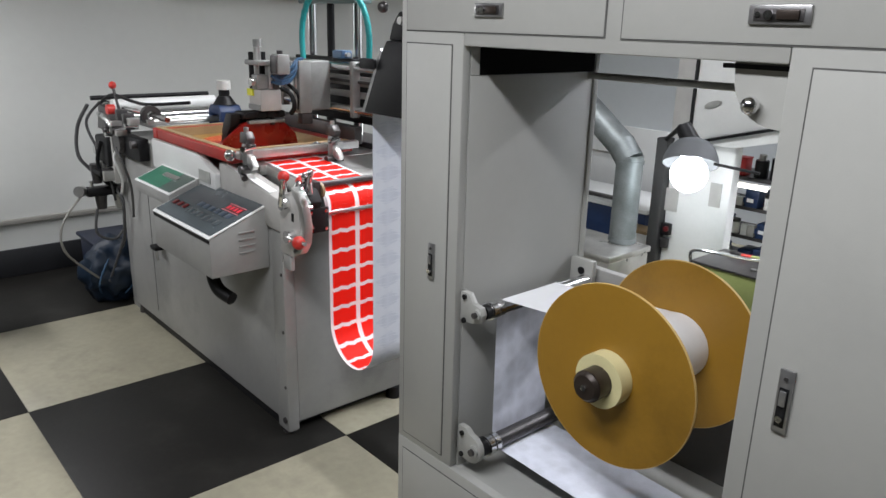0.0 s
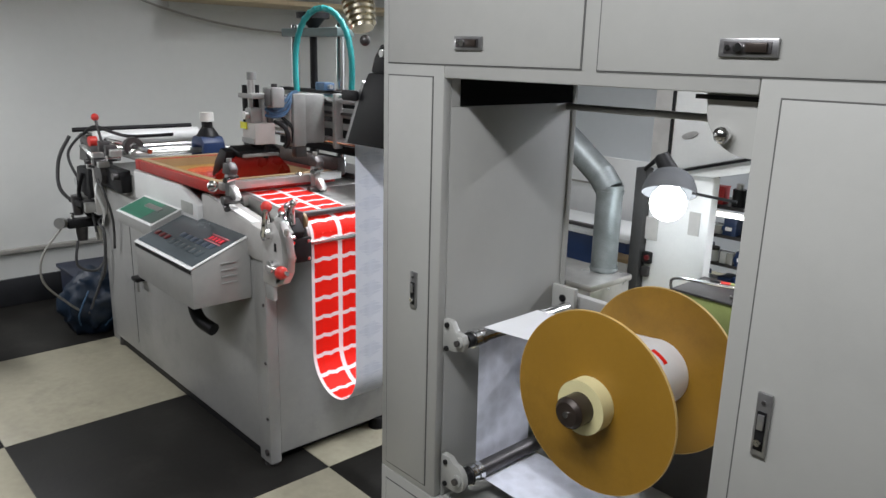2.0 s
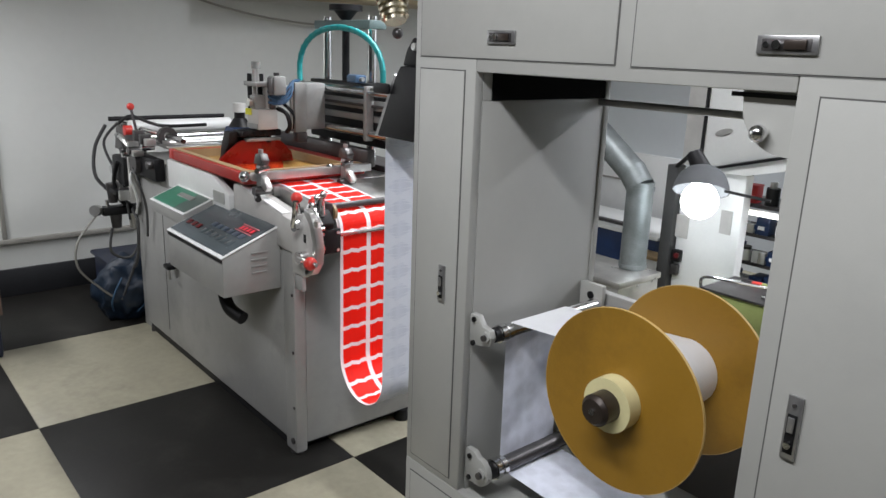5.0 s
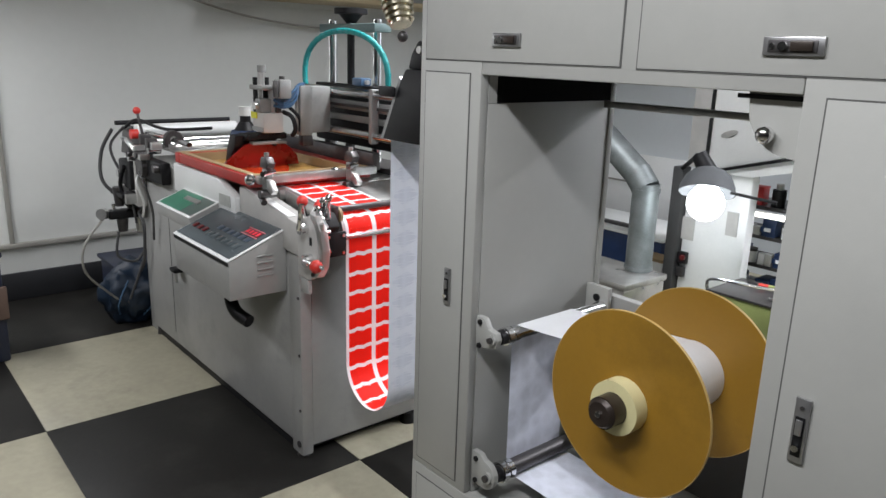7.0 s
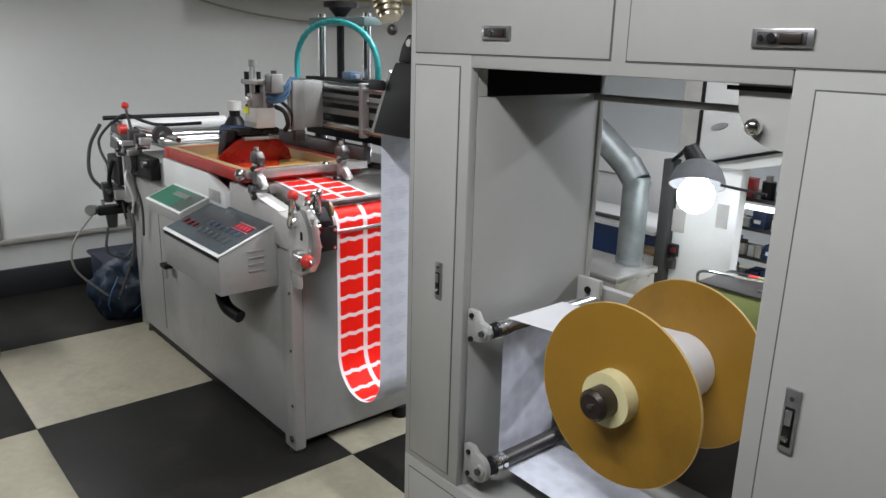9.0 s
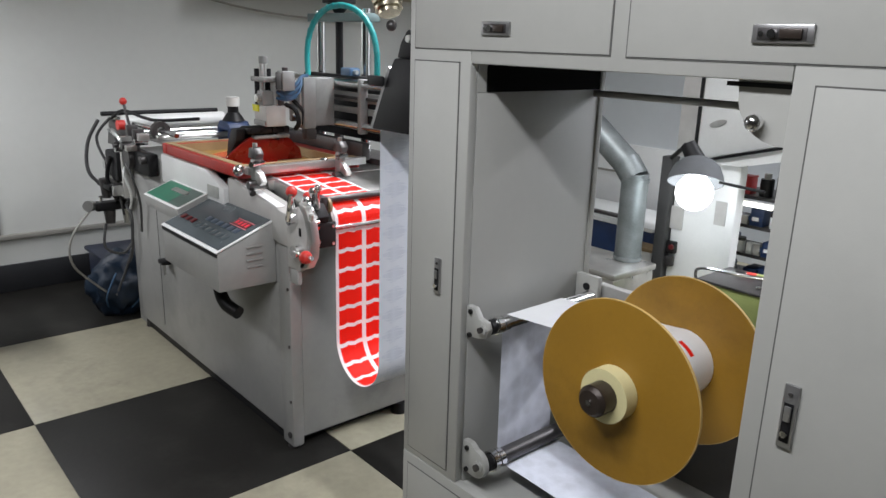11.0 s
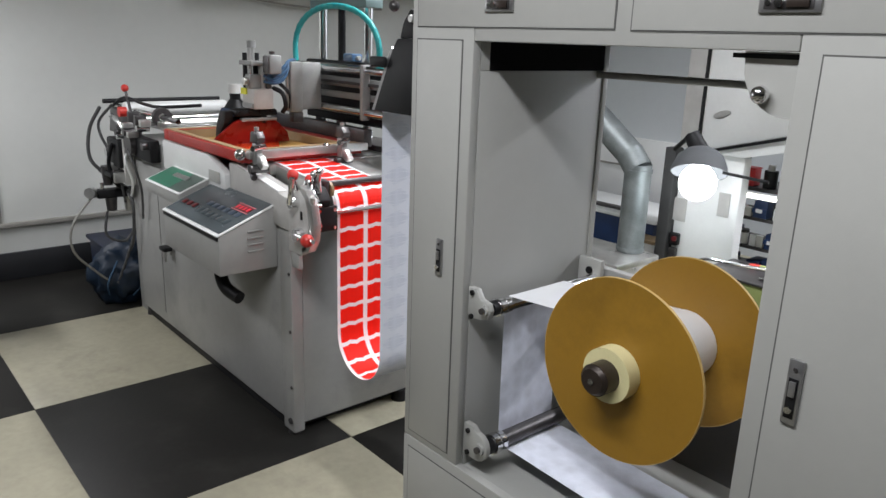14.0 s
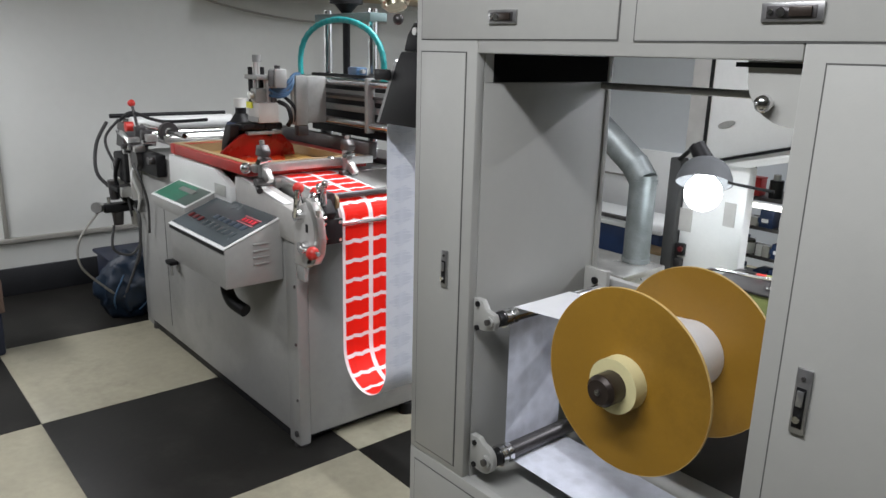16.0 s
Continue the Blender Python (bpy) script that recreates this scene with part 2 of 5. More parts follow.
def hose(bm, pts, r, seg=8, steps=8):
    """A round tube along a smooth line through points."""
    P = [Vector(p) for p in pts]
    line = []
    for i in range(len(P) - 1):
        a, b, c, d = P[max(i - 1, 0)], P[i], P[i + 1], P[min(i + 2, len(P) - 1)]
        for k in range(steps):
            t = k / steps
            line.append(0.5 * (2 * b + (c - a) * t + (2 * a - 5 * b + 4 * c - d) * t * t + (3 * b - a - 3 * c + d) * t ** 3))
    line.append(P[-1])
    prev = None
    side = Vector((0.3, 0.2, 1)).normalized()
    first = None
    for i, p in enumerate(line):
        t = (line[min(i + 1, len(line) - 1)] - line[max(i - 1, 0)]).normalized()
        u = side - t * side.dot(t)
        if u.length < 1e-4:
            u = Vector((1, 0, 0)) - t * t.x
        u.normalize()
        side = u
        w = t.cross(u)
        loop = [bm.verts.new(p + r * (u * math.cos(2 * math.pi * k / seg) + w * math.sin(2 * math.pi * k / seg))) for k in range(seg)]
        if prev:
            for k in range(seg):
                bm.faces.new((prev[k], prev[(k + 1) % seg], loop[(k + 1) % seg], loop[k]))
        else:
            first = loop
        prev = loop
    bm.faces.new(list(reversed(first)))
    bm.faces.new(prev)
    return bm


def mesh_of(name, bm, materials, smooth=True):
    me = bpy.data.meshes.new(name)
    bmesh.ops.recalc_face_normals(bm, faces=bm.faces[:])
    bm.to_mesh(me)
    bm.free()
    for m in (materials if isinstance(materials, (list, tuple)) else [materials]):
        me.materials.append(m)
    if smooth:
        me.shade_smooth()
        me.set_sharp_from_angle(angle=radians(38))
    return me


def part(name, bm, material, parent, label=""):
    ob = new(name, mesh_of(name, bm, material))
    ob.parent = parent
    if label:
        tagged(ob, label)
    return ob


def thing(name, at, label, category, group="", kind=""):
    ob = new(name)
    ob.location = at
    ob.empty_display_size = 0.1
    return tagged(ob, label, category, group, kind)


def single(name, bm, material, label, category="", kind="", group=""):
    return tagged(new(name, mesh_of(name, bm, material)), label, category, group, kind)


def B(*a, bevel=0.0):
    return box(bmesh.new(), *a, bevel=bevel)


def C(*a, **k):
    return cyl(bmesh.new(), *a, **k)


# ---- room ----
T, TY = 0.9155, 0.876
X0, Y0T = -0.802, -0.707
# East and south walls stand far out, unseen, to lower the bounce.
RX0, RX1, RY0, RY1, RZ = -2.6, 8.0, -7.5, 3.9, 2.75

single("ground", B(-30, 30, -30, 30, -0.4, -0.2), M_GROUT, "plain concrete ground under the building", kind="structure")
floor = single("floor", B(RX0 - 0.1, RX1 + 0.1, RY0 - 0.1, RY1 + 0.1, -0.15, -0.004), M_GROUT, "checkerboard floor of large black and cream vinyl squares", kind="structure")
wall_w = single("wall_west", B(RX0 - 0.15, RX0, RY0, RY1, 0, RZ), M_WALL, "off-white painted wall", kind="structure")
single("wall_north", B(RX0 - 0.15, RX1 + 0.15, RY1, RY1 + 0.15, 0, RZ), M_WALL2, "pale green-grey painted wall", kind="structure")
single("wall_east", B(RX1, RX1 + 0.15, RY0, RY1, 0, RZ), M_GREYWALL, "unseen wall, grey to cut bounced light", kind="structure")
single("wall_south", B(RX0 - 0.15, RX1 + 0.15, RY0 - 0.15, RY0, 0, RZ), M_GREYWALL, "unseen wall, grey to cut bounced light", kind="structure")
single("ceiling", B(RX0 - 0.15, RX1 + 0.15, RY0 - 0.15, RY1 + 0.15, RZ, RZ + 0.12), M_CEIL, "unseen ceiling, grey to cut bounced light", kind="structure")
single("baseboard", B(RX0 + 0.001, RX0 + 0.02, RY0, RY1, 0, 0.165, bevel=0.004), M_BASE, "tall black skirting along the wall", kind="structure")
single("trim", B(RX0 + 0.001, RX0 + 0.03, RY0, RY1, 0.315, 0.345, bevel=0.006), M_RAIL, "drab grey-brown wall rail", kind="structure")
single("wall_panel_edge", B(RX0 + 0.001, RX0 + 0.022, -0.475, -0.45, 0.3455, RZ - 0.01, bevel=0.004), M_RAIL, "drab vertical cover strip on the wall", kind="structure")


def ceiling_light(x, y):
    t = thing("ceiling_light", (x, y, 2.7), "unseen white batten with a lit tube, added at a lamp", "ceiling light", "ceiling lights")
    part("frame", B(-0.72, 0.72, -0.06, 0.06, 0.0, 0.049, bevel=0.004), M_WHITE, t)
    part("tube", C((-0.68, 0, -0.016), (0.68, 0, -0.016), 0.013), M_TUBE, t, "lit white tube")
    return t


# Unseen battens added where the four lamps stand.
for lx, ly in ((-0.1, 1.0), (2.0, 3.2)):
    ceiling_light(lx, ly)
for lx, ly, lz in ((-1.8, -1.25, 1.845), (1.45, -1.06, 2.405)):
    pend = ceiling_light(lx, ly)
    pend.location.z = lz
    for x in (-0.5, 0.5):
        part("chain", C((x, 0, 0.05), (x, 0, RZ - lz), 0.004), M_DARK, pend)


# ---- dryer and rewinder cabinet ----
CX0, CX1, CY0, CY1, CZ1 = 0.665, 2.55, -0.005, 0.62, 2.02
OX0, OX1, OZ0, OZ1 = 0.895, 1.65, 0.335, 1.452


def pull_latch(parent, x, y, z, w, h, upright):
    base = part("latch", B(x - w / 2, x + w / 2, y - 0.006, y, z - h / 2, z + h / 2, bevel=0.002), M_LATCH, parent, "recessed steel pull latch")
    if upright:
        part("grip", B(x - w * 0.32, x + w * 0.32, y - 0.0075, y - 0.0065, z - h * 0.40, z + h * 0.22, bevel=0.0004), M_BLACK, base)
        part("lever", B(x - w * 0.22, x + w * 0.22, y - 0.012, y - 0.0078, z - h * 0.06, z + h * 0.18, bevel=0.0015), M_LATCH, base)
        part("button", C((x, y - 0.014, z - h * 0.26), (x, y - 0.0078, z - h * 0.26), w * 0.24), M_CHROME, base)
        part("screw", C((x, y - 0.0085, z + h * 0.36), (x, y - 0.0062, z + h * 0.36), w * 0.14, seg=12), M_DARK, base)
    else:
        part("grip", B(x - w * 0.40, x + w * 0.40, y - 0.0075, y - 0.0065, z - h * 0.32, z + h * 0.32, bevel=0.0004), M_DARK, base)
        part("lever", B(x - w * 0.02, x + w * 0.34, y - 0.012, y - 0.0078, z - h * 0.24, z + h * 0.26, bevel=0.0015), M_HUB, base)
        part("button", C((x - w * 0.14, y - 0.014, z), (x - w * 0.14, y - 0.0078, z), h * 0.24), M_CHROME, base)
        part("screw", C((x - w * 0.33, y - 0.0095, z), (x - w * 0.33, y - 0.0078, z), h * 0.16, seg=12), M_CHROME, base)


def front_panel(parent, name, x0, x1, z0, z1, label=""):
    part("seam", B(x0 - 0.003, x1 + 0.003, CY0 - 0.0072, CY0 - 0.006, z0 - 0.003, z1 + 0.003), M_SEAM, parent)
    return part(name, B(x0, x1, CY0 - 0.0088, CY0 - 0.0073, z0, z1, bevel=0.0006), M_CAB, parent, label)


def cabinet():
    t = thing("dryer_cabinet", (CX0, CY0, 0), "tall warm-grey enamelled steel machine cabinet with an open rewind bay", "machine cabinet")
    t.location = (0, 0, 0)
    # front frame round the open bay
    part("stile", B(CX0, OX0, CY0 - 0.006, CY0 + 0.02, OZ0, CZ1, bevel=0.004), M_CAB, t)
    part("stile", B(OX1, CX1, CY0 - 0.006, CY0 + 0.02, OZ0, CZ1, bevel=0.004), M_CAB, t)
    part("rail", B(OX0 + 0.0005, OX1 - 0.0005, CY0 - 0.0055, CY0 + 0.02, OZ1, CZ1 - 0.001, bevel=0.004), M_CAB, t)
    part("plinth", B(CX0, CX1, CY0 - 0.0065, CY0 + 0.02, 0.0, OZ0 - 0.0005, bevel=0.003), M_CAB, t)
    # sides, back posts, top
    part("side_panel", B(CX0, CX0 + 0.02, CY0 + 0.021, CY1, 0, CZ1, bevel=0.003), M_CAB, t)
    part("side_panel", B(CX1 - 0.02, CX1, CY0 + 0.021, CY1, 0, CZ1, bevel=0.003), M_CAB, t)
    part("top_panel", B(CX0 + 0.021, CX1 - 0.021, CY0 + 0.021, CY1, CZ1 - 0.02, CZ1), M_CAB, t)
    part("bay_wall", B(OX0 - 0.012, OX0, CY0 + 0.021, 0.478, 0.0, 1.385, bevel=0.002), M_CAB, t)
    part("back_post", B(OX0 - 0.015, OX0 + 0.004, 0.479, 0.50, 0.0, 1.95, bevel=0.003), M_CAB, t)
    part("wall_strip", B(OX0 - 0.012, OX0, CY0 + 0.021, 0.0445, 1.3855, 1.452), M_CAB, t)
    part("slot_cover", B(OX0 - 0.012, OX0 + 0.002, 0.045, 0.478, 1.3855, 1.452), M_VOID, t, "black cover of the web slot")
    # shade behind the reel is put into this panel's dark colour
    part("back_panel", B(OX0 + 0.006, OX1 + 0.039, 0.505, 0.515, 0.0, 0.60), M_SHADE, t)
    # made black and carried to the rear to deepen shade on the upper wall
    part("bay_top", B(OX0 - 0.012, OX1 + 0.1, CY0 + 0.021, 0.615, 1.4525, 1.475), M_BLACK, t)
    part("bay_right_wall", B(OX1 + 0.04, OX1 + 0.052, CY0 + 0.021, CY1, 0.0, 1.45), M_CAB, t)
    part("bay_floor", B(OX0 + 0.001, OX1 + 0.04, CY0 + 0.021, 0.6, 0.0, 0.330), M_CAB, t)
    # thin bar at the top of the bay's rear
    part("cross_bar", B(OX0 - 0.01, 1.62, 0.455, 0.47, 1.366, 1.384, bevel=0.003), M_ALU, t)
    # corner gusset with a hollow edge
    arc = [(OX1 - 0.002, 1.345)]
    for i in range(9):
        a = radians(90 * i / 8)
        arc.append((1.634 - 0.086 * math.sin(a), 1.345 + 0.085 * (1 - math.cos(a))))
    arc += [(1.546, OZ1 - 0.001), (OX1 - 0.002, OZ1 - 0.001)]
    part("corner_plate", prism(bmesh.new(), arc, "y", CY0 + 0.022, CY0 + 0.027), M_CAB, t)
    part("slot", B(1.525, OX1 - 0.003, CY0 + 0.0205, CY0 + 0.0215, OZ1 - 0.012, OZ1 - 0.004), M_BLACK, t)
    part("knob", ball(bmesh.new(), (1.589, CY0 + 0.008, 1.382), 0.0155), M_CHROME, t, "small chrome ball knob")
    # panels and their catches
    d = front_panel(t, "drawer_front", 0.69, 1.290, 1.484, 1.90)
    pull_latch(d, 0.979, CY0 - 0.0092, 1.531, 0.088, 0.030, False)
    d = front_panel(t, "drawer_front", 1.331, 2.45, 1.482, 1.90)
    pull_latch(d, 1.626, CY0 - 0.0092, 1.526, 0.100, 0.030, False)
    d = front_panel(t, "door", 0.690, 0.857, 0.358, 1.452)
    pull_latch(d, 0.805, CY0 - 0.0092, 0.909, 0.024, 0.098, True)
    d = front_panel(t, "door", 1.690, 2.45, 0.40, 1.447)
    pull_latch(d, 1.733, CY0 - 0.0092, 0.900, 0.026, 0.118, True)
    front_panel(t, "lower_panel", 0.690, 2.45, 0.05, 0.300)
    return t


cab = cabinet()

# web guide rollers in the bay
LY0, LY1 = 0.096, 0.312
WY0, WY1 = 0.10, 0.335


def guide_roller(x, z, r, dark, rear):
    t = thing("guide_roller", (x, 0, z), "steel guide roller in a grey cast bracket on the bay wall", "roller", "guide rollers")
    bk = [(-0.065, -0.036), (-0.02, -0.032), (0.010, -0.022), (0.016, 0.0), (0.008, 0.018), (-0.018, 0.022), (-0.036, 0.046), (-0.065, 0.046)]
    if dark:
        bk = [(-0.065, -0.040)] + [(-0.018 + 0.040 * math.sin(a), -0.002 - 0.040 * math.cos(a)) for a in [math.pi * k / 14 for k in range(15)]] + [(-0.036, 0.052), (-0.065, 0.052)]
    part("bracket", prism(bmesh.new(), bk, "y", 0.008, 0.026, bevel=0.002), M_CAB, t)
    part("boss", C((0, 0.000, 0), (0, 0.0078, 0), r * 0.72), M_CAB, t)
    part("screw", C((-0.048, 0.003, 0.034), (-0.048, 0.0078, 0.034), 0.007), M_BLACK, t)
    part("screw", C((-0.048, 0.003, -0.030), (-0.048, 0.0078, -0.030), 0.007), M_BLACK, t)
    part("bearing", C((0, 0.027, 0), (0, 0.045, 0), r * 1.05), M_BLACK, t)
    part("axle", C((0, -0.008, 0), (0, -0.0002, 0), r * 0.42), M_DARK, t)
    part("collar", ring(bmesh.new(), (0, 0.056, 0), (0, 1, 0), 0.005, r * 1.30, 0.018), M_CHROME, t, "bright steel collar")
    part("collar", ring(bmesh.new(), (0, 0.080, 0), (0, 1, 0), 0.005, r * 1.18, 0.016), M_CHROME, t, "bright steel collar")
    part("barrel", C((0, 0.046, 0), (0, rear, 0), r, seg=28), M_DARK if dark else M_CHROME, t)
    # black disc drawn for the dark hole in the rear bracket
    part("rear_hole", C((-0.02, rear - 0.004, 0.025), (-0.02, rear, 0.025), 0.011), M_BLACK, t)
    part("rear_bracket", B(-0.062, 0.02, rear + 0.0005, rear + 0.018, -0.045, 0.06, bevel=0.004), M_CAB, t)
    return t


guide_roller(0.960, 0.803, 0.0185, False, 0.44)
guide_roller(0.968, 0.415, 0.022, True, 0.44)

wp = thing("paper_web", (0, 0, 0), "grey-white printed label liner threaded over two guide rollers", "paper web")


def sheet(poly, y0, y1, mat_):
    return prism(bmesh.new(), poly, "y", y0, y1), mat_


bm, m_ = sheet([(0.941, 0.803), (0.9416, 0.803), (0.9466, 0.415), (0.946, 0.415)], LY0, LY1, M_LINER)
part("upright_run", bm, m_, wp)
bm, m_ = sheet([(0.955, 0.8222), (0.965, 0.8226), (1.33, 0.852), (1.33, 0.8526), (0.965, 0.8232), (0.955, 0.8228)], LY0, LY1, M_PAPER)
part("upper_run", bm, m_, wp)
bm, m_ = sheet([(0.965, 0.392), (1.62, 0.372), (1.62, 0.3726), (0.965, 0.3926)], LY0, LY1, M_LINER)
part("lower_run", bm, m_, wp)


# ---- rewind reel ----
def reel():
    t = thing("rewind_reel", (1.341, 0.0, 0.773), "rewind reel with two ochre discs and a part-wound white roll", "reel")
    for y in (0.045, 0.318):
        f = part("flange", ring(bmesh.new(), (0, y, 0), (0, 1, 0), 0.03, 0.2065, 0.007, seg=72), M_GOLD, t, "round ochre fibreboard disc")
        part("rim", ring(bmesh.new(), (0, y, 0), (0, 1, 0), 0.2068, 0.208, 0.0064, seg=72), M_GOLD_EDGE, f, "pale cut edge")
    part("roll", C((0, 0.05, 0), (0, 0.313, 0), 0.081, seg=48), M_PAPER, t, "white paper roll")
    part("collar", ring(bmesh.new(), (0, 0.022, 0), (0, 1, 0), 0.036, 0.061, 0.038, seg=40), M_CREAM, t, "cream nylon core collar")
    part("shaft", C((0, -0.035, 0), (0, 0.43, 0), 0.0355, seg=32), M_HUB, t, "dark steel shaft")
    part("shaft_nose", C((0, -0.045, 0), (0, -0.0355, 0), 0.027, 0.034, seg=32), M_HUB, t)
    part("centre_screw", C((0, -0.049, 0), (0, -0.0455, 0), 0.007, seg=12), M_CHROME, t)
    b = bmesh.new()
    for i in range(6):
        a0, a1 = (radians(20) + k * 0.045 / 0.081 / 6 for k in (i, i + 1))
        b.faces.new([b.verts.new((0.0816 * math.sin(q), yy, 0.0816 * math.cos(q))) for q, yy in ((a0, 0.235), (a1, 0.235), (a1, 0.249), (a0, 0.249))])
    part("ink_mark", b, M_INK, t, "red ink mark")
    return t


rewind = reel()
holder = thing("reel_stand", (0, 0, 0), "grey steel bearing stand of the reel shaft", "bearing stand")
part("bearing_block", B(1.27, 1.42, 0.432, 0.47, 0.70, 0.85, bevel=0.008), M_CAB, holder)
part("beam", B(0.9, 1.65, 0.471, 0.499, 0.745, 0.835, bevel=0.004), M_MACH, holder)


# ---- screen printing machine ----
def printer():
    t = thing("screen_printing_machine", (0, 0, 0), "grey flatbed screen printing machine with a control desk", "printing machine")
    body = part("body", prism(bmesh.new(), [(-1.62, 0.046), (-0.09, 0.046), (-0.09, 0.89), (-0.55, 0.945), (-1.62, 0.945)], "y", 0.004, 0.80, bevel=0.006), M_MACH, t)
    # black colour gives the shadow gap under the body
    part("plinth", B(-1.60, -0.065, 0.016, 0.78, 0.004, 0.0455), M_BLACK, t, "recessed base, black for the shadow gap")
    part("door_seam", B(-1.30, -1.298, 0.002, 0.0038, 0.10, 0.80), M_SEAM, body)
    part("corner_post", B(-0.0895, -0.008, -0.004, 0.043, 0.014, 0.80, bevel=0.007), M_MACH, t)
    part("end_panel", B(-0.0895, -0.012, 0.0435, 0.79, 0.046, 0.80, bevel=0.004), M_MACH, t)
    for x, y in ((-0.048, 0.022), (-1.58, 0.03), (-0.045, 0.74), (-1.58, 0.74)):
        f = part("foot", C((x, y, 0.0), (x, y, 0.029), 0.026, 0.022), M_DARK, t)
        part("bolt", C((x, y, 0.0295), (x, y, 0.034), 0.014), M_DARK, f)
    for z in (0.20, 0.42, 0.64):
        part("post_screw", C((-0.020, -0.0075, z), (-0.020, -0.0045, z), 0.006, seg=12), M_DARK, t)
    part("levelling_foot", C((-0.025, 0.50, 0.0), (-0.025, 0.50, 0.0455), 0.034, 0.026), M_BLACK, t, "black rubber levelling foot")
    part("lock_bolt", C((-0.030, -0.010, 0.060), (-0.030, -0.0045, 0.060), 0.012), M_DARK, t)
    # white fascia and the raised shoulder
    part("fascia", prism(bmesh.new(), [(-1.10, 0.86), (-0.46, 0.86), (-0.46, 0.93), (-0.62, 0.985), (-1.10, 0.985)], "y", -0.030, 0.0035, bevel=0.006), M_WHITE, t, "glossy white front fascia")
    part("shoulder", prism(bmesh.new(), [(-0.4595, 0.84), (-0.06, 0.80), (0.085, 0.80), (0.085, 0.93), (-0.02, 0.918), (-0.40, 0.975), (-0.4595, 0.975)], "y", -0.012, 0.06, bevel=0.008), M_MACHL, t)
    # white strip painted in for the bright reflection along the shoulder slope
    part("shoulder_glint", prism(bmesh.new(), [(-0.395, 0.9752), (-0.07, 0.9265), (-0.07, 0.930), (-0.395, 0.979)], "y", -0.010, 0.022), M_WHITE, t)
    # small grey plate at the fascia's right end
    part("fascia_plate", B(-0.60, -0.50, -0.0335, -0.0305, 0.885, 0.93), M_ALU, t, "small grey metal plate")
    # print table
    part("table", B(-1.06, -0.27, 0.065, 0.62, 0.946, 0.9855, bevel=0.003), M_ALU, t)
    part("slope_plate", prism(bmesh.new(), [(-0.268, 0.93), (0.02, 0.915), (0.02, 0.956), (-0.268, 0.9845)], "y", 0.085, 0.60, bevel=0.003), M_ALU, t)
    part("infeed_cover", B(-1.62, -1.10, 0.07, 0.62, 0.989, 1.0, bevel=0.004), M_ALU, t)
    # control desk
    cb = part("control_desk", prism(bmesh.new(), [(-0.22, 0.645), (-0.0005, 0.645), (-0.0005, 0.872), (-0.22, 0.785)], "x", -0.605, -0.108, bevel=0.004), M_MACH, t)
    s = math.atan2(0.087, 0.2195)

    def on_desk(x0, x1, u0, u1, h0, h1, bev=0.0):
        bm = box(bmesh.new(), x0, x1, u0, u1, h0, h1, bevel=bev)
        bmesh.ops.transform(bm, matrix=Matrix.Translation((0, -0.22, 0.785)) @ Matrix.Rotation(s, 4, "X"), verts=bm.verts)
        return bm
    part("desk_top", on_desk(-0.607, -0.106, -0.004, 0.238, 0.0005, 0.006, 0.002), M_WHITE, cb, "pale rim of the sloping desk top")
    # thin black strip along the front, just under the rim
    part("rim_strip", B(-0.604, -0.109, -0.2225, -0.2203, 0.770, 0.782), M_BLACK, cb, "black strip under the rim")
    ov = part("membrane", on_desk(-0.597, -0.116, 0.010, 0.226, 0.0064, 0.0085), M_OVERLAY, cb, "slate-grey membrane keypad")
    disp = part("display", on_desk(-0.262, -0.150, 0.140, 0.172, 0.0088, 0.0102, 0.0004), M_DKRED, cb, "dark red window of the digital display")
    part("display_frame", on_desk(-0.268, -0.144, 0.1725, 0.177, 0.0088, 0.0106), M_PINK, disp, "pale pink printed border")
    part("display_frame", on_desk(-0.268, -0.144, 0.135, 0.1395, 0.0088, 0.0106), M_PINK, disp, "pale pink printed border")
    for k in range(4):
        part("digit", on_desk(-0.252 + 0.026 * k, -0.236 + 0.026 * k, 0.146, 0.166, 0.0104, 0.0110), M_LED, disp, "lit red digit")
    for k in range(3):
        part("button", on_desk(-0.565 + 0.045 * k, -0.540 + 0.045 * k, 0.065, 0.090, 0.0088, 0.0135, 0.002), M_DKRED, cb, "dark red push button")
    for k in range(6):
        part("key", on_desk(-0.42 + 0.045 * k, -0.388 + 0.045 * k, 0.055, 0.085, 0.0088, 0.0108, 0.001), M_OVERLAY, cb)
        part("key", on_desk(-0.42 + 0.045 * k, -0.388 + 0.045 * k, 0.105, 0.130, 0.0088, 0.0108, 0.001), M_KEY, cb)
    for k in range(4):
        part("louvre", box(bmesh.new(), -0.1078, -0.103, -0.115, -0.055, 0.715 + 0.024 * k, 0.722 + 0.024 * k, bevel=0.002), M_MACH, cb)
    # green tray beside the desk
    tr = part("side_desk", prism(bmesh.new(), [(-0.155, 0.79), (-0.0305, 0.80), (-0.0305, 0.885), (-0.155, 0.835)], "x", -0.975, -0.612, bevel=0.003), M_MACH, t)
    s2 = math.atan2(0.05, 0.1245)

    def on_tray(x0, x1, u0, u1, h0, h1):
        bm = box(bmesh.new(), x0, x1, u0, u1, h0, h1)
        bmesh.ops.transform(bm, matrix=Matrix.Translation((0, -0.155, 0.835)) @ Matrix.Rotation(s2, 4, "X"), verts=bm.verts)
        return bm
    part("rim", on_tray(-0.978, -0.610, -0.002, 0.136, 0.0005, 0.004), M_WHITE, tr)
    part("overlay", on_tray(-0.965, -0.735, 0.010, 0.126, 0.0044, 0.006), M_GREEN, tr, "green printed control overlay")
